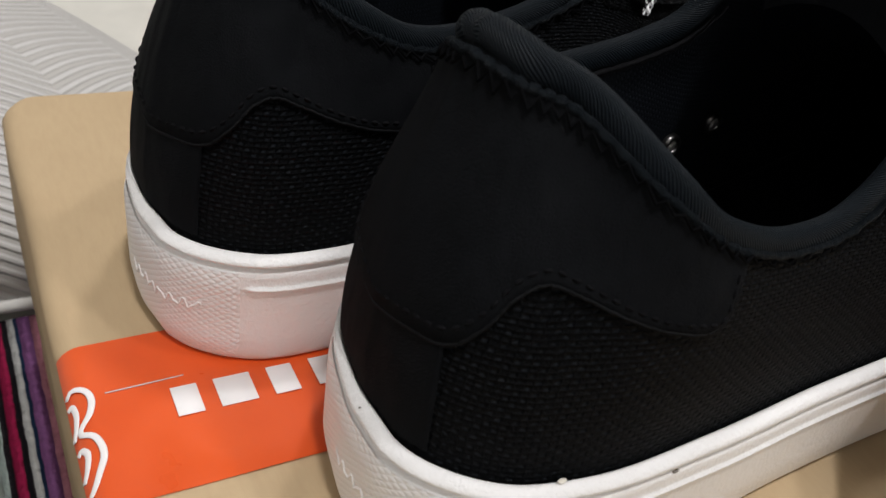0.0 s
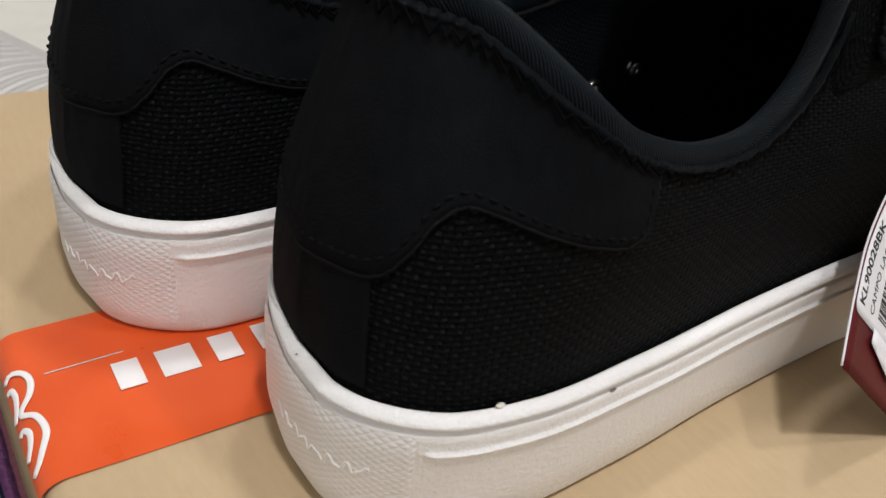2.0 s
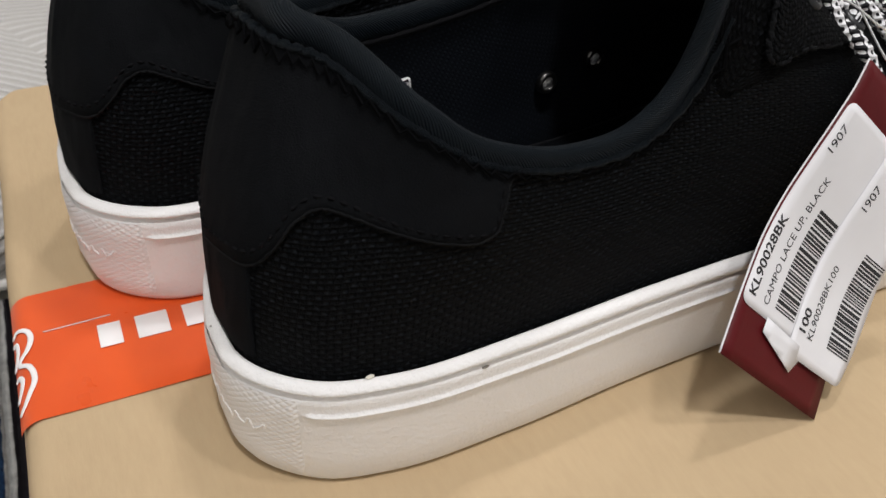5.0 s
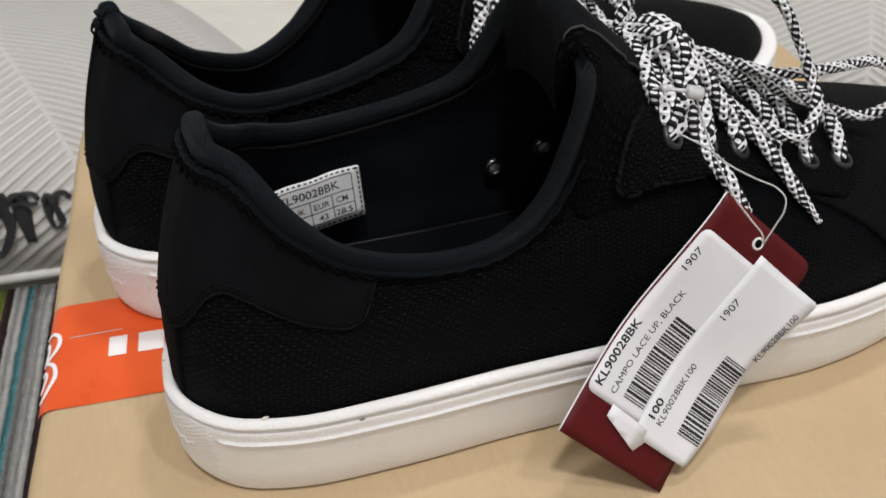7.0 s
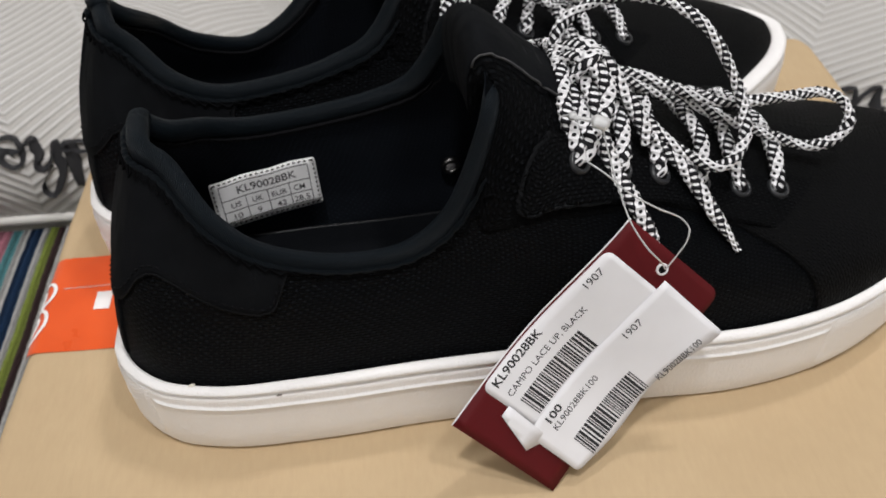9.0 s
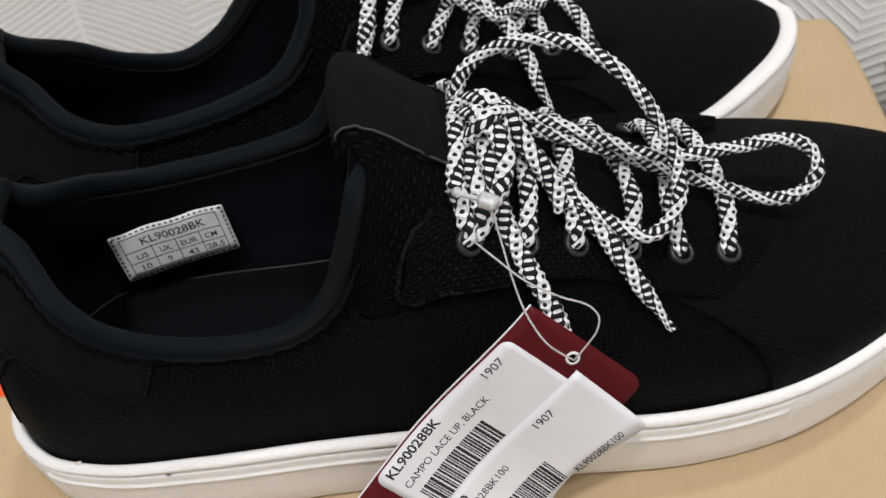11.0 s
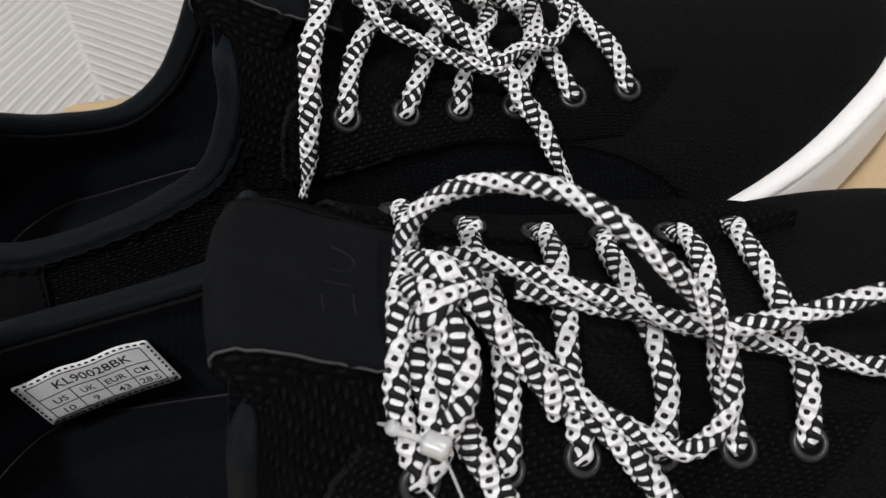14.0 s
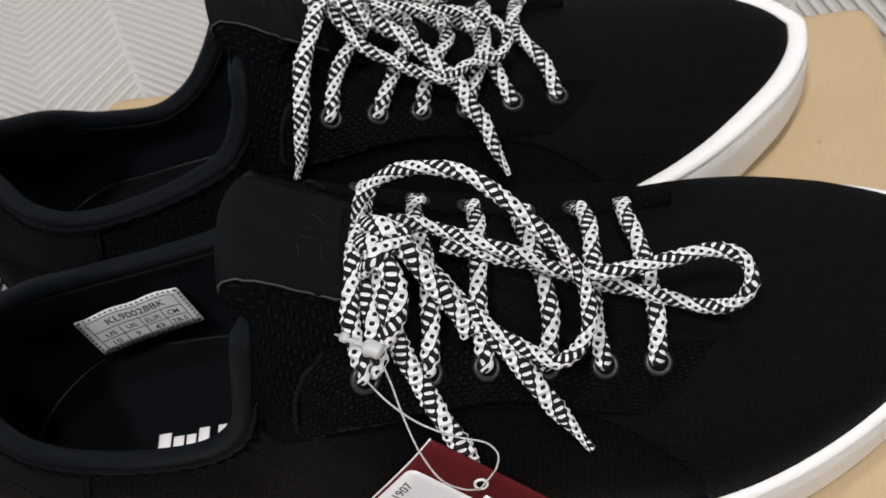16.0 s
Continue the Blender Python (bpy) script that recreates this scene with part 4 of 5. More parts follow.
def insole_print(insole, fz):
    """White bars where the maker's name is printed on the footbed."""
    u = 0.0535
    for w, h in ((0.0042, 0.0062), (0.0036, 0.0046), (0.0032, 0.0046), (0.0036, 0.0062), (0.0, 0.0), (0.0040, 0.0062), (0.0034, 0.0046), (0.0034, 0.0046), (0.0034, 0.0046), (0.0028, 0.0046)):
        if w:
            bm = box_mesh(w, h, 0.0003, 0.00008, 1)
            ob = part("printed_bar", bm, M_WHITE, insole, "white printed bar")
            ob.location = (u + w / 2, MID - 0.0075 - (0.0062 - h) / 2, fz + 0.0060 - 0.0013)
        u += w + 0.0009 if w else 0.002


M_THREAD = plain("black_thread", (0.0050, 0.0050, 0.0058), 0.8, 0.06)
M_FOAM = plain("insole_foam", (0.012, 0.012, 0.0135), 0.35, 0.4, 0.1)
M_PATCH_EDGE = plain("patch_cut_edge", (0.0058, 0.0062, 0.0070), 0.8, 0.1, 0.4)
M_ZIGZAG = plain("dull_black_thread", (0.0022, 0.0023, 0.0027), 0.9, 0.03)
M_TURNED = plain("pale_canvas_edge", (0.0058, 0.0063, 0.0071), 0.85, 0.08, 0.5, 1300.0, 0.9, 0.0, 0.0008)
# near-black paint for the shade inside small openings
M_HOLE_SHADE = plain("hole_shade", (0.004, 0.004, 0.004), 0.9, 0.1)
M_CUT = plain("raw_edge", (0.055, 0.055, 0.056), 0.9, 0.1)

M_WORN = plain("worn_trace", (0.026, 0.0265, 0.028), 0.8, 0.1)
M_FRAY = plain("pale_fray", (0.30, 0.27, 0.24), 0.9, 0.1)


# ---- laces ----
def eyelet_at(i, side, off):
    s0, h0 = EYELETS[i]
    return upper(s0 * -side, h0, off)


def ridge(u, off):
    """The point over the middle of the instep at u."""
    h = np.linspace(0.05, 0.98, 200)
    P = upper(np.full(200, 0.5), h)
    k = int(np.argmin(np.abs(P[:, 0] - u)))
    return P[k] + np.array([0.3, 0, 0.95]) * off


def lace_part(name, pts, shoe, label, width=0.0045, height=0.0033, taper=0, lift=0.0):
    n = max(12, int(np.linalg.norm(np.diff(np.asarray(pts), axis=0), axis=1).sum() / 0.00045))
    P = path3(pts, n)
    w, h = np.full(n, width), np.full(n, height)
    if taper:
        k = np.clip((n - 1 - np.arange(n)) / (taper / 0.00045), 0, 1)
        k = k * k * (3 - 2 * k)
        w, h = 0.0021 + (w - 0.0021) * k, 0.0019 + (h - 0.0019) * k
    braid = 1.0 + 0.05 * np.sin(np.arange(n) * 0.00045 * 2 * np.pi / 0.0031) + 0.02 * np.sin(np.arange(n) * 0.11)
    return part(name, sweep(P, w * braid, h * braid, 16, braid=0.10), M_LACE, shoe, label)


def build_laces(shoe, ways, slant=(0, 0, 0, 0, 0, 0)):
    """Straight bars from eyelet to eyelet, then the knot, loops and ends."""
    for i in range(6):
        a, b = eyelet_at(i, -1, -0.001), eyelet_at(i, 1, -0.001)
        a2, b2 = eyelet_at(i, -1, 0.0045), eyelet_at(i, 1, 0.0045)
        mid = ridge((a2[0] + b2[0]) / 2, 0.0052)
        mid = mid + (slant[i], 0, -0.35 * slant[i])
        lean = np.array([(-0.0022, 0.0012, -0.001, 0.002, -0.0015, 0.001)[i], 0, 0])
        a3, b3 = a2 * 0.62 + mid * 0.38 + (0, 0, 0.0022) + lean, b2 * 0.62 + mid * 0.38 + (0, 0, 0.0022) - lean
        lace_part("lace_bar", [a, a * 0.4 + a2 * 0.6 + (0, 0.0005, 0), a3, mid, b3, b * 0.4 + b2 * 0.6, b], shoe, "black and white braided lace")
    for name, pts, taper in ways:
        lace_part(name, pts, shoe, "black and white braided lace " + ("loop of the bow" if "loop" in name else "end with a tipped point" if taper else "knot strand"), width=0.0036 if "loop" in name else 0.0050, height=0.0029 if "loop" in name else 0.0033, taper=taper)


NEAR_WAYS = [
    ("lace_loop", [(0.1435, 0.0005, 0.101), (0.1468, 0.0035, 0.1062), (0.1540, 0.0043, 0.1112), (0.1640, 0.0018, 0.1140), (0.1735, -0.0030, 0.1142), (0.1806, -0.0095, 0.1118), (0.1863, -0.0142, 0.1062), (0.1905, -0.0166, 0.0990),
                   (0.1941, -0.0199, 0.091), (0.1950, -0.0239, 0.0855), (0.1940, -0.0285, 0.081), (0.1900, -0.0325, 0.0775), (0.1850, -0.0335, 0.0755), (0.1790, -0.0300, 0.0765), (0.1712, -0.0250, 0.0815), (0.1655, -0.0190, 0.0865), (0.1596, -0.0125, 0.0925), (0.1520, -0.0075, 0.0980)], 0),
    ("lace_loop", [(0.1500, 0.0010, 0.0985), (0.1570, 0.0010, 0.0945), (0.1643, -0.0010, 0.0910), (0.1714, -0.0050, 0.0900), (0.1805, -0.0084, 0.0865), (0.1892, -0.0135, 0.0845), (0.1980, -0.0165, 0.0845), (0.2070, -0.0165, 0.0840), (0.2165, -0.0150, 0.0825),
                   (0.2271, -0.0138, 0.0810), (0.2328, -0.0160, 0.0785), (0.2340, -0.0205, 0.0745), (0.2295, -0.0225, 0.0690), (0.2225, -0.0200, 0.0660), (0.2129, -0.0165, 0.0685), (0.2040, -0.0145, 0.0725), (0.1950, -0.0125, 0.0765), (0.1850, -0.0095, 0.0815), (0.1740, -0.0070, 0.0860), (0.1620, -0.0045, 0.0915)], 0),
    ("lace_end", [(0.1530, -0.0061, 0.099), (0.1600, -0.0144, 0.0925), (0.1661, -0.0213, 0.0845), (0.1713, -0.0262, 0.0790), (0.1760, -0.0318, 0.0740), (0.1802, -0.0375, 0.0675), (0.1843, -0.0424, 0.0610), (0.1889, -0.0478, 0.0538)], 0.018),
    ("lace_end", [(0.1467, -0.0044, 0.101), (0.1487, -0.0165, 0.0985), (0.1492, -0.0240, 0.0960), (0.1498, -0.0300, 0.0875), (0.1527, -0.0363, 0.0800), (0.1559, -0.0430, 0.0745), (0.1595, -0.0488, 0.0655), (0.1612, -0.0520, 0.0575)], 0.010),
    ("lace_knot", [(0.1437, -0.0018, 0.0995), (0.1432, -0.0096, 0.0985), (0.1441, -0.0184, 0.0960), (0.145, -0.0268, 0.0925), (0.1443, -0.0321, 0.0892), (0.1413, -0.0340, 0.0855)], 0),
    ("lace_knot", [(0.1447, -0.0010, 0.1015), (0.1509, -0.0060, 0.1045), (0.156, -0.0115, 0.1010), (0.159, -0.0160, 0.0955), (0.1632, -0.0205, 0.0890), (0.1658, -0.0250, 0.0815)], 0),
    ("lace_knot", [(0.1432, -0.0047, 0.1005), (0.148, -0.0106, 0.1040), (0.1517, -0.0170, 0.1025), (0.1525, -0.0220, 0.0985), (0.1499, -0.0265, 0.0945), (0.146, -0.0290, 0.0910)], 0),
    ("lace_knot", [(0.1435, -0.0130, 0.0980), (0.1491, -0.0140, 0.1050), (0.1560, -0.0060, 0.1020)], 0),
]
FAR_WAYS = [
    ("lace_end", [(0.152, -0.004, 0.102), (0.1470, -0.0120, 0.1025), (0.1426, -0.0219, 0.1008), (0.1382, -0.031, 0.0983), (0.1354, -0.0375, 0.0925), (0.1323, -0.0416, 0.0862), (0.1294, -0.044, 0.0795), (0.1252, -0.0464, 0.0723)], 0.016),
    ("lace_end", [(0.160, -0.010, 0.092), (0.171, -0.0186, 0.0836), (0.1758, -0.0243, 0.0783), (0.1804, -0.0301, 0.0728), (0.1818, -0.0356, 0.0687), (0.1842, -0.0403, 0.0642), (0.1853, -0.0477, 0.0581), (0.1871, -0.0538, 0.0523)], 0.018),
    ("lace_loop", [(0.150, -0.010, 0.100), (0.1566, -0.0225, 0.0924), (0.1644, -0.0264, 0.0858), (0.1722, -0.0289, 0.0792), (0.1766, -0.0297, 0.0765), (0.1856, -0.0246, 0.0748), (0.196, -0.0211, 0.0711), (0.200, -0.015, 0.0735), (0.192, -0.010, 0.0800), (0.1775, -0.010, 0.0880), (0.1619, -0.009, 0.0955)], 0),
    ("lace_loop", [(0.150, -0.004, 0.101), (0.157, 0.008, 0.103), (0.168, 0.018, 0.100), (0.182, 0.024, 0.092), (0.194, 0.020, 0.084), (0.196, 0.008, 0.080), (0.186, -0.002, 0.084), (0.170, -0.005, 0.092), (0.156, -0.006, 0.100)], 0),
    ("lace_knot", [(0.1447, -0.0024, 0.100), (0.1509, -0.0084, 0.105), (0.156, -0.014, 0.102), (0.160, -0.016, 0.094)], 0),
    ("lace_knot", [(0.1450, -0.012, 0.099), (0.1500, -0.006, 0.106), (0.1570, 0.002, 0.103), (0.160, 0.006, 0.095)], 0),
]

# ---- the place: bed, box, cushions ----
BOX_H = 0.115
BED_Z = -BOX_H


def stroke(points, width, thick, n=40):
    """A flat painted stroke with soft edges along a smooth line in the xy plane."""
    P = path3([(x, y, 0) for x, y in points], n)
    return sweep(P, width, thick, 8)


def lid_mesh(x0, x1, y0, y1, height, corner, edge):
    """A lid with rounded upright corners and a soft, slightly dented upper edge; its top is at z = 0."""
    loop = []
    for cx, cy, a0 in ((x0 + corner, y0 + corner, 180), (x1 - corner, y0 + corner, 270), (x1 - corner, y1 - corner, 0), (x0 + corner, y1 - corner, 90)):
        loop += [(cx + corner * math.cos(math.radians(a0 + d)), cy + corner * math.sin(math.radians(a0 + d))) for d in range(0, 91, 15)]
    closed = np.array(loop + loop[:1])
    dense = []
    for a, b in zip(closed[:-1], closed[1:]):
        n = max(1, int(np.linalg.norm(b - a) / 0.012))
        dense += [a + (b - a) * k / n for k in range(n)]
    loop = np.array(dense)
    nrm = np.roll(loop, -1, 0) - np.roll(loop, 1, 0)
    nrm = np.stack([nrm[:, 1], -nrm[:, 0]], 1) / np.linalg.norm(nrm, axis=1)[:, None]
    rows = [(0.0, -height), (0.0, -height * 0.5)] + [(-edge * (1 - math.cos(math.radians(d))), -edge * (1 - math.sin(math.radians(d)))) for d in range(0, 91, 15)]
    k = np.arange(len(loop))
    dent = 0.0004 * np.sin(k * 0.9) + 0.0003 * np.sin(k * 0.37 + 1)
    P = np.stack([np.concatenate([loop + nrm * (d + dent * (0.3 + (z > -edge)))[:, None], np.full((len(loop), 1), z)], 1) for d, z in rows], 1)
    bm = grid_mesh(P, arc_uv(P, True), True)
    bm.verts.ensure_lookup_table()
    m = P.shape[1]
    bm.faces.new([bm.verts[i * m + m - 1] for i in range(len(loop))])
    bm.faces.new([bm.verts[i * m] for i in range(len(loop))][::-1])
    return bm


def build_box():
    box = thing("cardboard_box", Matrix.Identity(4), "closed brown kraft cardboard shoe box under the sneakers", "box")
    x0, x1, y0, y1 = -0.0208, 0.3250, -0.150, 0.1475
    lid = lid_mesh(x0, x1, y0, y1, 0.045, 0.011, 0.0055)
    part("lid", lid, M_CARD, box, "brown kraft lid with soft rounded edges")
    tray = box_mesh(x1 - x0 - 0.006, y1 - y0 - 0.006, BOX_H - 0.02, 0.003, 2)
    bmesh.ops.translate(tray, vec=((x0 + x1) / 2, (y0 + y1) / 2, -BOX_H + (BOX_H - 0.02) / 2), verts=tray.verts)
    part("tray", tray, M_CARD, box)
    # tape band across the top, lapping the lid's rounded edge
    ty0, ty1 = -0.0278, 0.0195
    r = 0.0055
    prof = [(x, 0.0004) for x in np.linspace(0.20, x0 + r, 40)] + [(x0 + r - (r + 0.0004) * math.sin(a), -r + (r + 0.0004) * math.cos(a)) for a in np.linspace(0.1, 1.25, 8)]
    ys = np.linspace(ty0, ty1, 16)
    P = np.array([[(x, y, z) for y in ys] for x, z in prof])
    P[:, :, 2] += 0.00012 * np.sin(P[:, :, 0] * 160 + P[:, :, 1] * 60)
    tape = part("tape", grid_mesh(P, arc_uv(P)), M_TAPE, box, "glossy orange packing tape printed in white")
    # printed bars in place of the maker's name
    for i, w in enumerate((0.0058, 0.0083, 0.0060, 0.0062, 0.0060, 0.0060)):
        bar = box_mesh(w, 0.0088, 0.0002, 0.00006, 1)
        ob = part("printed_bar", bar, M_WHITE, tape, "white printed bar")
        ob.location = (0.0001 + (0.0, 0.0095, 0.0218, 0.0322, 0.0430, 0.0535)[i] + w / 2, -0.0044, 0.00075)
    # printed emblem: two nested rounded lobes in outline
    for pts in ([(-0.0210, 0.0055), (-0.0195, 0.0068), (-0.0168, 0.0051), (-0.0159, 0.0022), (-0.0168, -0.0021), (-0.0194, -0.0060), (-0.0170, -0.0084), (-0.0160, -0.0139), (-0.0174, -0.0179), (-0.0192, -0.0213), (-0.0208, -0.0228)],
                [(-0.0212, 0.0024), (-0.0202, 0.0026), (-0.0194, 0.0), (-0.0200, -0.0036), (-0.0213, -0.0066)], [(-0.0212, -0.0108), (-0.0202, -0.0102), (-0.0190, -0.0117), (-0.0196, -0.0155), (-0.0211, -0.0182)]):
        bm = stroke(pts, 0.0014, 0.0003)
        for v in bm.verts:
            turn = max(0.0, x0 + r - v.co.x) / r
            up = 0.0007 + v.co.z
            if turn > 0:
                v.co.x, v.co.z = x0 + r - (r + up) * math.sin(turn), -r + (r + up) * math.cos(turn)
            else:
                v.co.z = up
        part("printed_emblem", bm, M_WHITE, tape, "white printed emblem outline")
    # wrinkle ridge in a whitish material, so its highlight is painted in
    crease = [(x, 0.0033 + 0.0004 * math.sin(x * 90), 0.00055) for x in np.linspace(-0.013, 0.004, 30)]
    part("tape_crease", sweep(np.array(crease), 0.00035, 0.0003, 6), M_CLEAR, tape, "wrinkle ridge in the tape, pale for its highlight")
    return box


build_box()


def build_room():
    """Plain walls that close the place, and the bed that all stands on."""
    bed = new("bed_surface", finish(box_mesh(2.6, 2.6, 0.3, 0.03, 3), M_CREAM))
    bed.location = (0.15, 0.2, BED_Z - 0.006 - 0.15)
    tagged(bed, "bed under a smooth cream cotton sheet", "bed", kind="structure")
    for name, sx, sy, sz, at in (("wall_north", 4.4, 0.1, 2.9, (0, 2.15, 0.75)), ("wall_south", 4.4, 0.1, 2.9, (0, -1.35, 0.75)), ("wall_east", 0.1, 4.2, 2.9, (2.15, 0, 0.75)),
                                 ("wall_west", 0.1, 4.2, 2.9, (-1.55, 0, 0.75)), ("ceiling", 4.4, 4.4, 0.1, (0, 0, 2.25)), ("floor", 4.4, 4.4, 0.1, (0, 0, -0.75))):
        ob = new(name, finish(box_mesh(sx, sy, sz, 0.002, 1), M_WALL, False))
        ob.location = at
        tagged(ob, "plain cream painted " + name.split("_")[0], name.split("_")[0], kind="structure")


M_WALL = plain("cream_paint", (0.78, 0.77, 0.75), 0.9, 0.2, 0.03)
build_room()


def build_rug():
    nx, ny = 160, 40
    xs, ys = np.linspace(-0.75, 0.9, nx), np.linspace(-0.9, 0.172, ny)
    X, Y = np.meshgrid(xs, ys, indexing="ij")
    Z = 0.0008 * np.sin(X * 90 + 3 * np.sin(Y * 9)) + 0.0006 * np.sin(Y * 70 + X * 15)
    P = np.stack([X, Y, Z], 2)
    low = P.copy()
    low[:, :, 2] = -0.006
    rug = thing("striped_rug", Matrix.Translation((0, 0, BED_Z - 0.0008)), "thick woven rug in stripes of many colours", "rug")
    rim_pts = np.concatenate([low[:, :1], P, low[:, -1:]], 1)
    rim_pts = np.concatenate([low[:1, [0] + list(range(ny)) + [ny - 1]], rim_pts, low[-1:, [0] + list(range(ny)) + [ny - 1]]], 0)
    part("rug_cloth", grid_mesh(rim_pts), M_RUG, rug)


build_rug()


def cushion_puff(u, v):
    return (np.clip(1 - np.abs(u) ** 2.2, 0, 1) * np.clip(1 - np.abs(v) ** 2.2, 0, 1)) ** 0.5


def build_cushion(m, label, corners, words):
    """A puffed pad over four floor corners (front left, front right, back right, back left); words are brush strokes as fractions of the pad."""
    cushion = thing("cushion", m, label, "cushion", "printed cushions")
    n = 70
    a = np.linspace(-1, 1, n)
    U, V = np.meshgrid(a, a, indexing="ij")
    c = np.array(corners, float)

    def place(u, v, up=0.0, sign=1.0):
        puff = cushion_puff(u, v)
        uu, vv = u * (1 - 0.05 * (1 - v**2) * np.abs(u)), v * (1 - 0.05 * (1 - u**2) * np.abs(v))
        p = sum(w[..., None] * q for w, q in zip(((1 - uu) * (1 - vv) / 4, (1 + uu) * (1 - vv) / 4, (1 + uu) * (1 + vv) / 4, (1 - uu) * (1 + vv) / 4), c))
        wob = 0.003 * np.sin(7 * u + 4 * v) + 0.003 * np.sin(5 * v - 6 * u)
        z = 0.004 + 0.014 * np.clip(puff / 0.4, 0, 1) + ((0.072 + wob) * puff if sign > 0 else -0.017 * puff) + up if sign > 0 else 0.004 - 0.003 * puff
        return np.concatenate([p, z[..., None]], -1)

    top, low = place(U, V), place(U, V, 0.0, -1.0)
    cover = joined(grid_mesh(top, arc_uv(top) * (1.0, 1.0)), grid_mesh(low, low[..., :2], False, True))
    bmesh.ops.remove_doubles(cover, verts=cover.verts, dist=0.0001)
    body = part("cover", cover, M_CUSHION, cushion, "pale ribbed cover with slanted ribs")
    rim_pts = np.concatenate([top[:, 0], top[-1, 1:], top[::-1, -1][1:], top[0, ::-1][1:-1]])
    part("piping", sweep(rim_pts, 0.0055, 0.0055, 8, True), M_PIPING, cushion, "thick white edge piping")
    for pts in words:
        q = path3([(x, y, 0) for x, y in pts], 70)
        P = place(q[:, 0], q[:, 1], 0.0001)
        wd = 0.0066 + 0.0022 * np.sin(np.linspace(0, 11, 70))
        part("script_stroke", sweep(P, wd, 0.0004, 8), M_INK, body, "black brush script stroke")
    return cushion


M_PIPING = plain("white_piping", (0.58, 0.57, 0.54), 0.9, 0.2, 0.05, 500.0, 0.4)
build_cushion(pose(0, 0, BED_Z), "pale grey ribbed cushion with black brush script lying behind the box", [(-0.33, 0.165), (0.165, 0.168), (-0.015, 0.5), (-0.46, 0.52)],
              [[(-0.085, -0.905), (-0.065, -0.895), (-0.04, -0.9), (-0.035, -0.92), (-0.05, -0.95), (-0.07, -0.955), (-0.085, -0.945), (-0.07, -0.93), (-0.045, -0.93), (-0.025, -0.915)], [(-0.025, -0.915), (-0.005, -0.9), (0.005, -0.905), (-0.005, -0.935), (-0.02, -0.955), (-0.005, -0.96), (0.015, -0.95), (0.04, -0.915), (0.05, -0.91), (0.04, -0.95), (0.015, -0.98), (-0.01, -0.99), (-0.02, -0.985), (0.005, -0.965), (0.02, -0.955)], [(0.05, -0.93), (0.065, -0.915), (0.085, -0.915), (0.075, -0.96), (0.065, -0.985), (0.085, -0.915), (0.11, -0.915), (0.115, -0.93)], [(0.055, -0.93), (0.11, -0.935)], [(0.115, -0.935), (0.135, -0.92), (0.145, -0.935), (0.14, -0.965), (0.125, -0.97), (0.135, -0.935), (0.17, -0.915), (0.18, -0.93)]])
build_cushion(pose(0.560, 0.330, BED_Z, 0, 0, -28.0), "pale grey ribbed cushion with black brush script beside the box", [(-0.21, -0.21), (0.21, -0.21), (0.21, 0.21), (-0.21, 0.21)],
              [[(-0.465, -0.945), (-0.435, -0.935), (-0.405, -0.935), (-0.395, -0.955), (-0.41, -0.98), (-0.385, -0.945), (-0.36, -0.93), (-0.34, -0.93), (-0.34, -0.955), (-0.36, -0.985), (-0.335, -0.98), (-0.32, -0.96)]])

NEAR = pose(0.0205, -0.0335, 0.0, 0, 0, 8.0)
FAR = pose(-0.0040, 0.0360, 0.0, 0, 0, 16.0)
near = build_shoe("sneaker", NEAR, "black mesh sneaker with white sole, paper tag hanging from its laces", -1, OUTER_Z, INNER_Z, 0.0, NEAR_WAYS)


def build_marks():
    """Scuffs and a drop of dried glue on the lip of the near sole."""
    sole = next(ob for ob in near.children if ob.name.startswith("sole"))
    for name, at, size, paint, label in (("scuff_mark", (0.0490, -0.0480, 0.0272), (0.0017, 0.0006, 0.0005), M_SCUFF, "small grey scuff"), ("scuff_mark", (0.0440, -0.0470, 0.0290), (0.0007, 0.0004, 0.0003), M_SCUFF, "small grey scuff"),
                                         ("glue_spot", (0.0246, -0.0416, 0.0312), (0.0020, 0.0011, 0.0003), M_GLUE, "dried pale yellow glue"), ("scuff_mark", (0.0023, -0.0107, 0.0305), (0.0005, 0.0004, 0.0002), M_SCUFF, "tiny dark speck")):
        bm = bmesh.new()
        bmesh.ops.create_icosphere(bm, subdivisions=2, radius=0.5)
        for v in bm.verts:
            v.co *= 1.0 + 0.35 * noise.noise(v.co * 5.0)
        bmesh.ops.scale(bm, vec=size, verts=bm.verts)
        part(name, bm, paint, sole, label).location = at


M_SCUFF = plain("rubber_scuff", (0.22, 0.20, 0.18), 0.9, 0.1, 0.3)
M_GLUE = plain("dried_glue", (0.78, 0.74, 0.64), 0.4, 0.4, 0.1)
build_marks()
take_last(FAR_U, FAR_C)
far = build_shoe("sneaker", FAR, "black mesh sneaker with white sole standing behind its mate", 1, OUTER_Z_FAR, INNER_Z_FAR, 0.005, FAR_WAYS)


# ---- writing ----
def text_mesh(body, size, bold=0.0):
    cu = bpy.data.curves.new("text", "FONT")
    cu.body, cu.size, cu.align_x, cu.align_y, cu.offset, cu.extrude = body, size, "LEFT", "CENTER", bold, 0.00004
    cu.resolution_u = 3
    ob = new("text_tmp", cu)
    bpy.context.view_layer.update()
    me = bpy.data.meshes.new_from_object(ob)
    bpy.data.objects.remove(ob)
    bm = bmesh.new()
    bm.from_mesh(me)
    bpy.data.meshes.remove(me)
    return bm


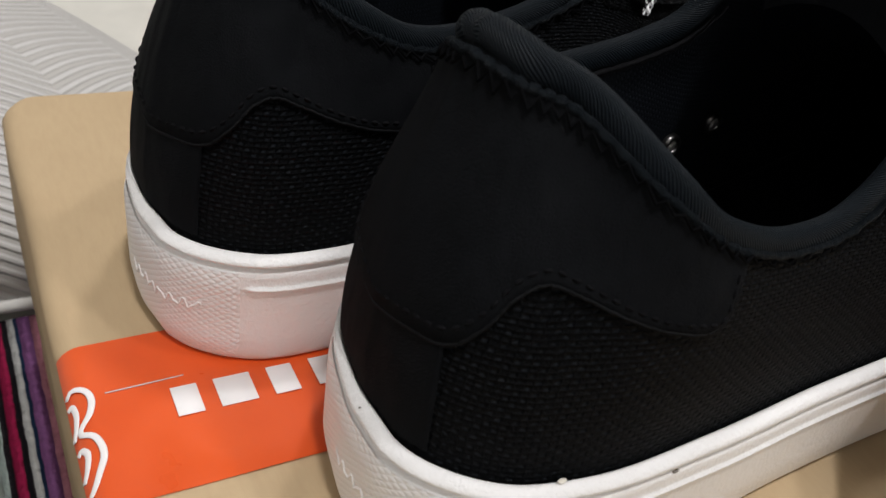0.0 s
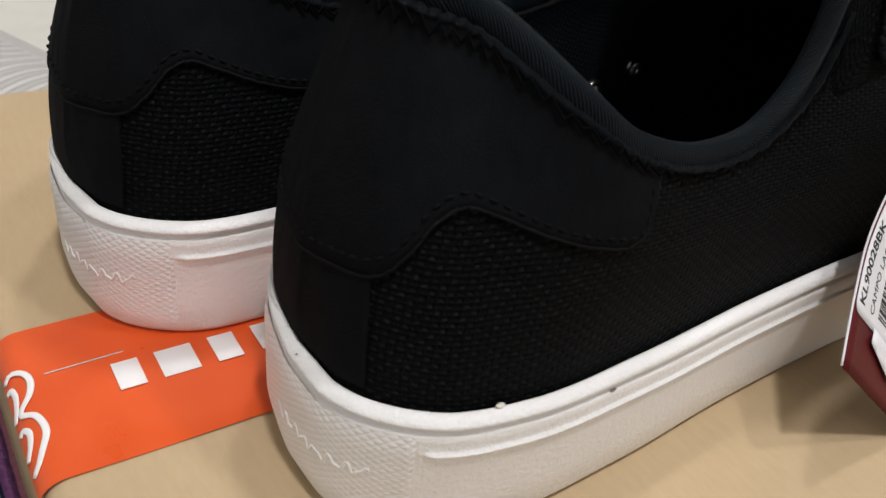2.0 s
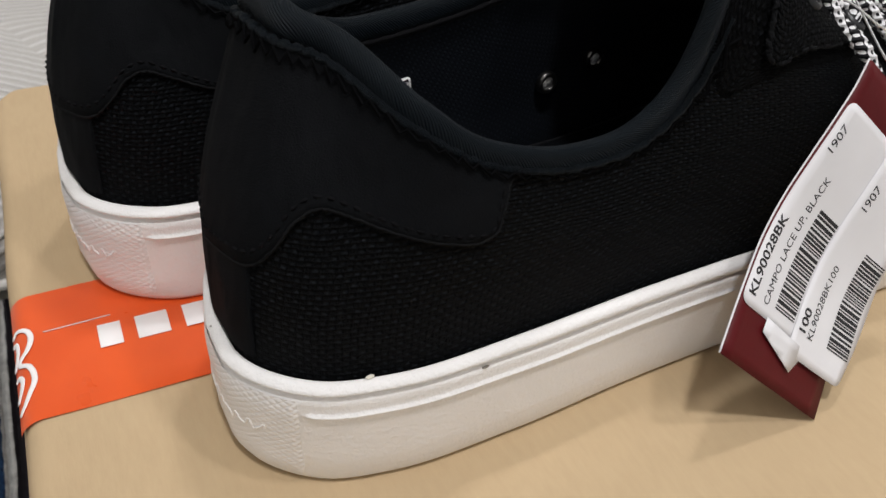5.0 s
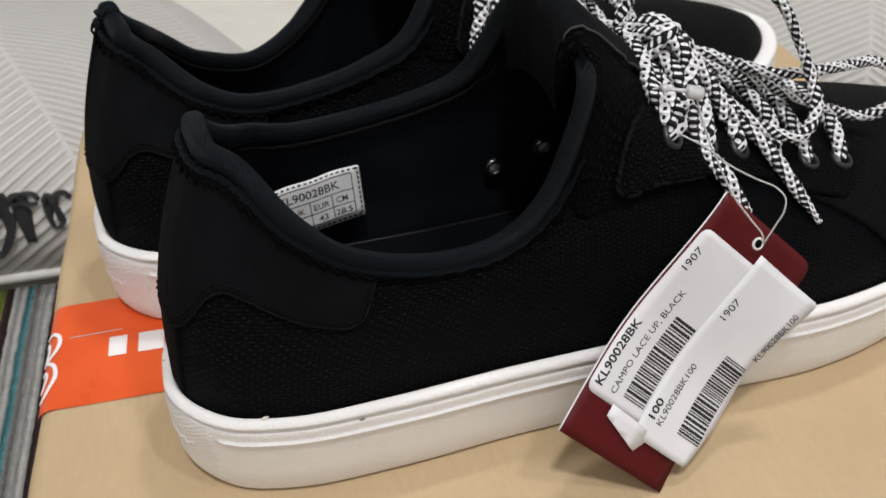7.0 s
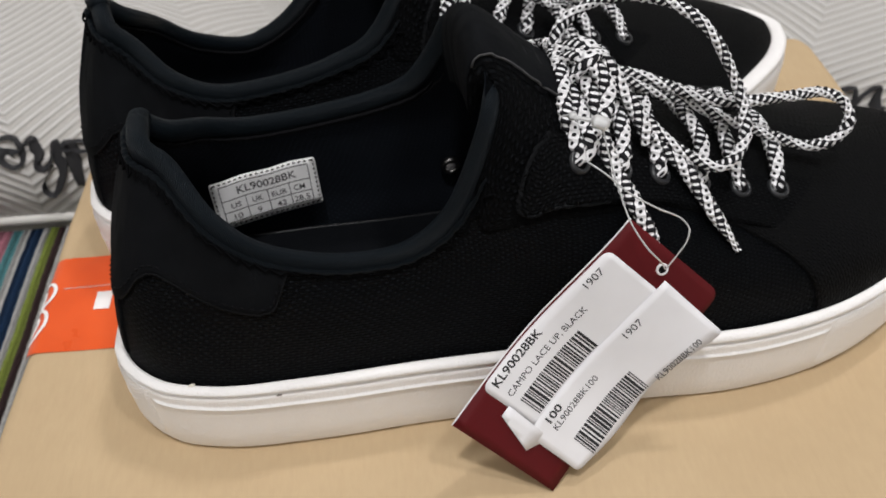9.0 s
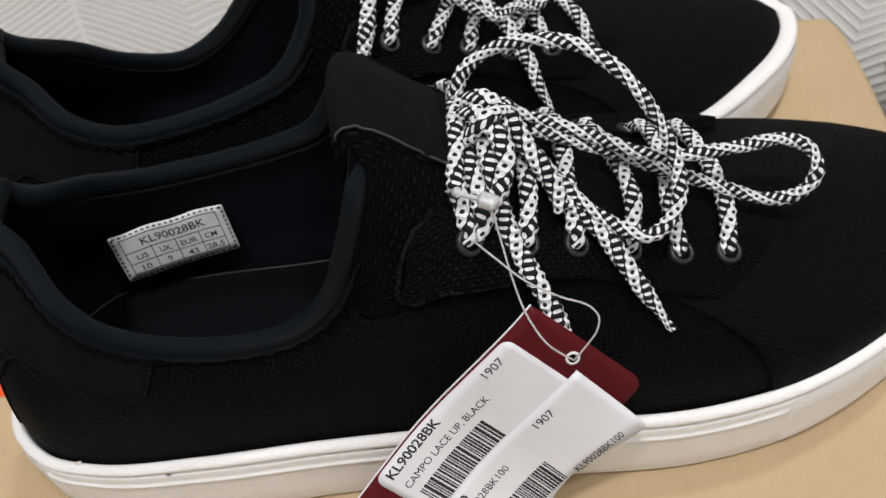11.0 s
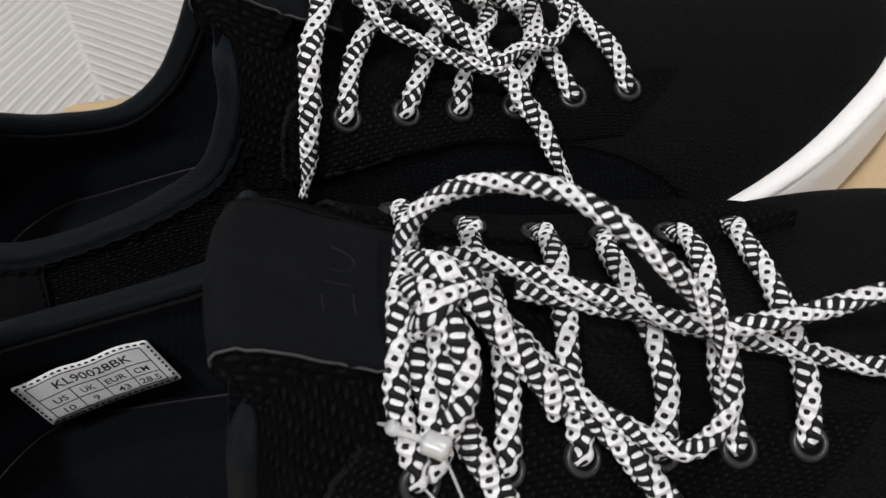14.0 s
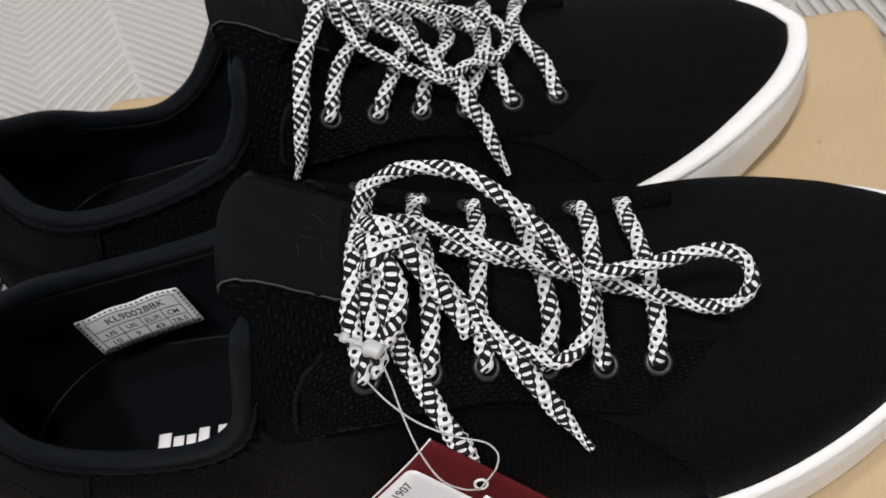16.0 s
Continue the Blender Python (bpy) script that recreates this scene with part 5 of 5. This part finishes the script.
def fitted_text(body, x0, x1, y, height, bold=0.0):
    """Text from x0 to x1, centred on y."""
    bm = text_mesh(body, 1.0, bold)
    xs, ys = [v.co.x for v in bm.verts], [v.co.y for v in bm.verts]
    kx, ky = (x1 - x0) / (max(xs) - min(xs)), height / (max(ys) - min(ys))
    lo, mid = min(xs), (max(ys) + min(ys)) / 2
    for v in bm.verts:
        v.co = ((v.co.x - lo) * kx + x0, (v.co.y - mid) * ky + y, v.co.z * 0.5)
    return bm


# ---- hang tag ----
BEND_X = np.linspace(-0.01, 0.087, 98)
BEND_Z = spline([-0.01, 0.0, 0.016, 0.030, 0.040, 0.050, 0.060, 0.070, 0.077, 0.087], [0.0016, 0.0, -0.0026, -0.0042, -0.0039, -0.0025, -0.0009, 0.0003, 0.0003, 0.0], BEND_X)


def bend(x, y):
    """Height of the card, folded softly where it leans on the shoe, in metres."""
    return float(np.interp(x, BEND_X, BEND_Z)) + 0.5 * (y + 0.019) ** 2


def laid(bm, up, sheet=None):
    sheet = sheet or bend
    for v in bm.verts:
        v.co.z += up + sheet(v.co.x, v.co.y)
    return bm


def sheet_mesh(corners, thick, n=24, m=12, round_at=()):
    """A thin plate over four corners (x, y), rounded at the corners listed by (index, radius)."""
    a, b, c, d = (np.array(p, float) for p in corners)
    pts = []
    ring = [a, b, c, d]
    for i, p in enumerate(ring):
        r = dict(round_at).get(i, 0.0)
        q, s = ring[i - 1], ring[(i + 1) % 4]
        if r:
            e, f = (q - p) / np.linalg.norm(q - p), (s - p) / np.linalg.norm(s - p)
            for t in np.linspace(0, 1, 6):
                pts.append((1 - t) ** 2 * (p + e * r) + 2 * t * (1 - t) * p + t * t * (p + f * r))
        else:
            pts.append(p)
    bm = slab([tuple(p) for p in pts], -thick / 2, thick / 2)
    for k in range(1, n):
        x = a[0] + (b[0] - a[0]) * k / n
        bmesh.ops.bisect_plane(bm, geom=bm.verts[:] + bm.edges[:] + bm.faces[:], plane_co=(x, 0, 0), plane_no=(1, 0, 0))
    for k in range(1, m):
        y = a[1] + (d[1] - a[1]) * k / m
        bmesh.ops.bisect_plane(bm, geom=bm.verts[:] + bm.edges[:] + bm.faces[:], plane_co=(0, y, 0), plane_no=(0, 1, 0))
    return bm


def build_tag():
    ex, ey = Vector((0.68015, 0.39110, 0.62003)), Vector((-0.72159, 0.20810, 0.66030))
    ex, ez = ex.normalized(), ex.cross(ey).normalized()
    ey, at = ez.cross(ex), Vector((0.12581, -0.08894, 0.02656))
    m = Matrix(((ex.x, ey.x, ez.x, at.x), (ex.y, ey.y, ez.y, at.y), (ex.z, ey.z, ez.z, at.z), (0, 0, 0, 1)))
    tag = thing("price_tag", m, "maroon card hang tag with white barcode stickers", "tag")
    mm = 0.001
    card = sheet_mesh([(0.4 * mm, -40.0 * mm), (77.3 * mm, -37.4 * mm), (77 * mm, 0), (0, 0)], 0.0005, 30, 10, [(1, 0.004), (2, 0.001)])
    part("card", laid(card, 0), M_MAROON, tag, "glossy dark maroon card")
    edge = [(x, 0.0001) for x in np.linspace(0, 0.077, 40)]
    P = np.array([(x, y, bend(x, y)) for x, y in edge])
    part("card_edge", sweep(P, 0.0006, 0.0006, 4), M_PAPER, tag, "pale cut card edge")
    one = sheet_mesh([(13.2 * mm, -31 * mm), (66.6 * mm, -31 * mm), (66.6 * mm, -0.7 * mm), (13.2 * mm, -0.4 * mm)], 0.00012, 28, 8, [(2, 0.003), (3, 0.003)])
    first = part("sticker", laid(one, 0.00045), M_PAPER, tag, "white paper barcode sticker")

    def lift(x, y):
        k = max(0.0, (-y - 0.030) / 0.014)
        return bend(x, y) + 0.0010 * k * k + 0.0005 * (1.0 + math.sin(x * 120)) * min(1.0, max(0.0, (-y - 0.02) / 0.02))

    two = sheet_mesh([(10.0 * mm, -42.6 * mm), (69.2 * mm, -43.8 * mm), (70.0 * mm, -20.7 * mm), (9.8 * mm, -21.2 * mm)], 0.00012, 28, 10, [(0, 0.002), (1, 0.0015)])
    for v in two.verts:
        v.co.y += 0.0011 * math.sin(v.co.x * 150 + 0.6) * min(1.0, max(0.0, (-v.co.y - 0.034) / 0.009))
    second = part("sticker", laid(two, 0.00075, lift), M_PAPER, tag, "second white sticker lapping over the card's edge")
    flap = sheet_mesh([(6.0 * mm, -24 * mm), (13 * mm, -28 * mm), (13.8 * mm, -10.6 * mm), (10.2 * mm, -10.6 * mm)], 0.00012, 4, 4)
    part("torn_corner", laid(flap, 0.0010), M_PAPER, tag, "torn folded sticker corner")
    for words, x0, x1, y, h, bold, sheet, up, owner in (
            ("KL90028BK", 16.0, 36.6, -3.2, 2.9, 0.02, bend, 0.00056, first), ("CAMPO LACE UP, BLACK", 16.2, 49.8, -9.0, 2.4, 0.0, bend, 0.00056, first), ("1907", 54.4, 61.2, -3.9, 2.4, 0.0, bend, 0.00056, first),
            ("100", 16.5, 22.5, -24.0, 2.6, 0.02, lift, 0.00088, second), ("KL90028BK100", 16.0, 35.6, -27.3, 2.1, 0.0, lift, 0.00088, second), ("1907", 50.2, 56.8, -24.4, 2.4, 0.0, lift, 0.00088, second),
            ("KL90028BK100", 46.4, 63.2, -42.0, 1.9, 0.0, lift, 0.00088, second)):
        part("printed_text", laid(fitted_text(words, x0 * mm, x1 * mm, y * mm, h * mm, bold), up, sheet), M_INK, owner, "", False)
    rng = random.Random(4)
    for y0, y1, sheet, up, owner in ((-12.5, -20.6, bend, 0.00056, first), (-34.1, -42.0, lift, 0.00088, second)):
        x, bms = 17.0, []
        while x < 42.8:
            w = rng.choice((0.35, 0.35, 0.6, 0.9))
            b = sheet_mesh([(x * mm, y1 * mm), ((x + w) * mm, y1 * mm), ((x + w) * mm, y0 * mm), (x * mm, y0 * mm)], 0.00008, 1, 5)
            bms.append(laid(b, up, sheet))
            x += w + rng.choice((0.3, 0.35, 0.55))
        for b in bms:
            part("barcode_bar", b, M_INK, owner, "", False)
    hx, hy = 71.9 * mm, -17.9 * mm
    ring = part("hole_rim", ring_mesh(0.0019, 0.0012, 0.0003, 16), M_PAPER, tag, "torn pale hole rim")
    ring.matrix_basis = Matrix.Translation((hx, hy, bend(hx, hy) + 0.0003))
    # the card is whole; this near-black disc paints the hole's shade
    dot = part("hole", slab([(0.0013 * math.cos(a), 0.0013 * math.sin(a)) for a in np.linspace(0, 6.283, 14, endpoint=False)], 0.0002, 0.00042), M_HOLE_SHADE, tag, "dark disc for the shade in the punched hole")
    dot.matrix_basis = Matrix.Translation((hx, hy, bend(hx, hy)))
    return tag


build_tag()


def build_fastener():
    """Clear plastic tag loop, threaded through the top eyelet and the tag."""
    tie = thing("tag_fastener", NEAR, "clear plastic loop fastener holding the tag to the laces", "fastener")
    part("loop", sweep(path3([(0.1466, -0.0345, 0.0975), (0.1477, -0.0393, 0.0905), (0.1489, -0.0461, 0.0835), (0.1508, -0.0521, 0.0770), (0.1543, -0.0570, 0.0715), (0.1583, -0.0578, 0.0665), (0.1609, -0.0566, 0.0618)], 50), 0.0005, 0.0005, 8), M_CLEAR, tie)
    part("loop", sweep(path3([(0.1416, -0.0371, 0.0890), (0.1458, -0.0422, 0.0875), (0.1517, -0.0466, 0.083), (0.159, -0.0493, 0.0785), (0.1665, -0.0509, 0.074), (0.1679, -0.0527, 0.072), (0.1668, -0.0546, 0.069), (0.1649, -0.0552, 0.066), (0.1609, -0.0568, 0.0618)], 60), 0.0005, 0.0005, 8), M_CLEAR, tie)
    P = path3([(0.1370, -0.0288, 0.0985), (0.1391, -0.0301, 0.0992), (0.1407, -0.0314, 0.0992), (0.1438, -0.0331, 0.0990), (0.1471, -0.035, 0.0985), (0.1482, -0.0357, 0.0982)], 40)
    w = np.interp(np.linspace(0, 1, 40), [0, 0.12, 0.2, 0.28, 0.34, 0.62, 0.68, 0.95, 1.0], [0.0005, 0.0008, 0.0028, 0.0026, 0.0011, 0.0013, 0.0042, 0.0040, 0.0015])
    part("barb", sweep(P, w, w * 0.8, 10), M_CLEAR, tie, "milky moulded barb")


build_fastener()


# ---- size label inside the near shoe ----
def build_label():
    tl, tr, br, bl = (Vector(p) for p in ((0.0362, 0.0180, 0.0572), (0.0715, 0.0240, 0.0580), (0.0712, 0.0216, 0.0394), (0.0366, 0.0165, 0.0385)))
    ex = (tr - tl).normalized()
    ey = (tl - bl + tr - br)
    ey = (ey - ex * ey.dot(ex)).normalized()
    ez = ex.cross(ey)
    bl = bl + ez * 0.0011
    m = Matrix(((ex.x, ey.x, ez.x, bl.x), (ex.y, ey.y, ez.y, bl.y), (ex.z, ey.z, ez.z, bl.z), (0, 0, 0, 1)))
    mm = 0.001

    def cup(x, y):
        return 0.0007 * math.sin(x / 0.0355 * math.pi) * -1 + 0.0004 * math.sin(x * 400) * (y / 0.0185)

    lab = part("size_label", laid(sheet_mesh([(0, 0), (35.5 * mm, 0), (35.5 * mm, 18.6 * mm), (0, 18.6 * mm)], 0.0003, 14, 6, [(0, 0.001), (1, 0.001), (2, 0.001), (3, 0.001)]), 0, cup), M_LABEL, near, "silver-white woven size label with black print")
    lab.matrix_basis = m
    for words, x0, x1, y, h in (("KL90028BK", 8.5, 28.5, 13.6, 2.9), ("US", 5.4, 8.8, 8.3, 2.1), ("UK", 12.6, 16.2, 8.3, 2.1), ("EUR", 19.2, 24.4, 8.3, 2.1), ("CM", 26.8, 30.6, 8.3, 2.1),
                                ("10", 5.6, 8.4, 3.9, 2.1), ("9", 13.6, 15.0, 3.9, 2.1), ("43", 20.2, 23.4, 3.9, 2.1), ("28.5", 26.2, 31.6, 3.9, 2.1)):
        part("printed_text", laid(fitted_text(words, x0 * mm, x1 * mm, y * mm, h * mm, 0.008), 0.0002, cup), M_INK, lab, "", False)
    lines = [(2.6, 16.4, 32.8, 16.7), (2.6, 10.7, 32.8, 10.95), (2.6, 6.1, 32.8, 6.35), (2.6, 1.9, 32.8, 2.15), (2.6, 1.9, 2.85, 16.7), (10.6, 1.9, 10.85, 10.95), (18.0, 1.9, 18.25, 10.95), (25.4, 1.9, 25.65, 10.95), (32.55, 1.9, 32.8, 16.7)]
    for a, b, c, d in lines:
        part("printed_line", laid(sheet_mesh([(a * mm, b * mm), (c * mm, b * mm), (c * mm, d * mm), (a * mm, d * mm)], 0.00008, 10, 4), 0.0002, cup), M_INK, lab, "", False)
    rim_pts = [(x, 0.0008) for x in np.arange(0.001, 0.035, 0.0018)] + [(0.0347, y) for y in np.arange(0.001, 0.018, 0.0018)] + [(x, 0.0178) for x in np.arange(0.0345, 0.001, -0.0018)] + [(0.0008, y) for y in np.arange(0.0178, 0.001, -0.0018)]
    part("stitching", stitch_mesh(np.array([(x, y, cup(x, y) + 0.0002) for x, y in rim_pts]), 0.0011, 0.0003), M_THREAD, lab)


M_LABEL = plain("label_satin", (0.90, 0.90, 0.90), 0.4, 0.6, 0.1, 1500.0, 0.3)
build_label()


# ---- breathing eyelets seen through the mouth ----
def build_vents():
    for u, z in ((0.1175, 0.0440), (0.1365, 0.0465)):
        h = np.linspace(0.05, 0.9, 120)
        S, H = np.meshgrid(np.linspace(0.28, 0.46, 120), h, indexing="ij")
        P = upper(S, H, np.full(S.shape, -0.0034))
        k = np.unravel_index(np.argmin((P[..., 0] - u) ** 2 + (P[..., 2] - z) ** 2), S.shape)
        p = P[k]
        m = Matrix.Translation(p) @ pose(0, 0, 0, 90, 0, 0)
        ring = part("vent_eyelet", ring_mesh(0.0034, 0.0019, 0.0009, 20), M_STEEL, near, "small steel breathing eyelet")
        ring.matrix_basis = m
        # no real opening: a pale disc paints the outside light coming through
        part("vent_light_disc", slab([(0.0019 * math.cos(a), 0.0019 * math.sin(a)) for a in np.linspace(0, 6.283, 16, endpoint=False)], -0.0003, 0.0002), M_PAPER, ring, "pale disc standing in for light through the eyelet")


M_STEEL = plain("dark_steel", (0.16, 0.155, 0.15), 0.3, 0.5, 0.05, 900.0, 0.1, 1.0)
take_last(NEAR_U, NEAR_C)
RIM[-1], RIM[1], RIM["lean"], RIM["shift"], RIM["sag"], RIM["rise"] = OUTER_Z, INNER_Z, 0.0, 0.0066, 0.0, 0.0050
build_vents()
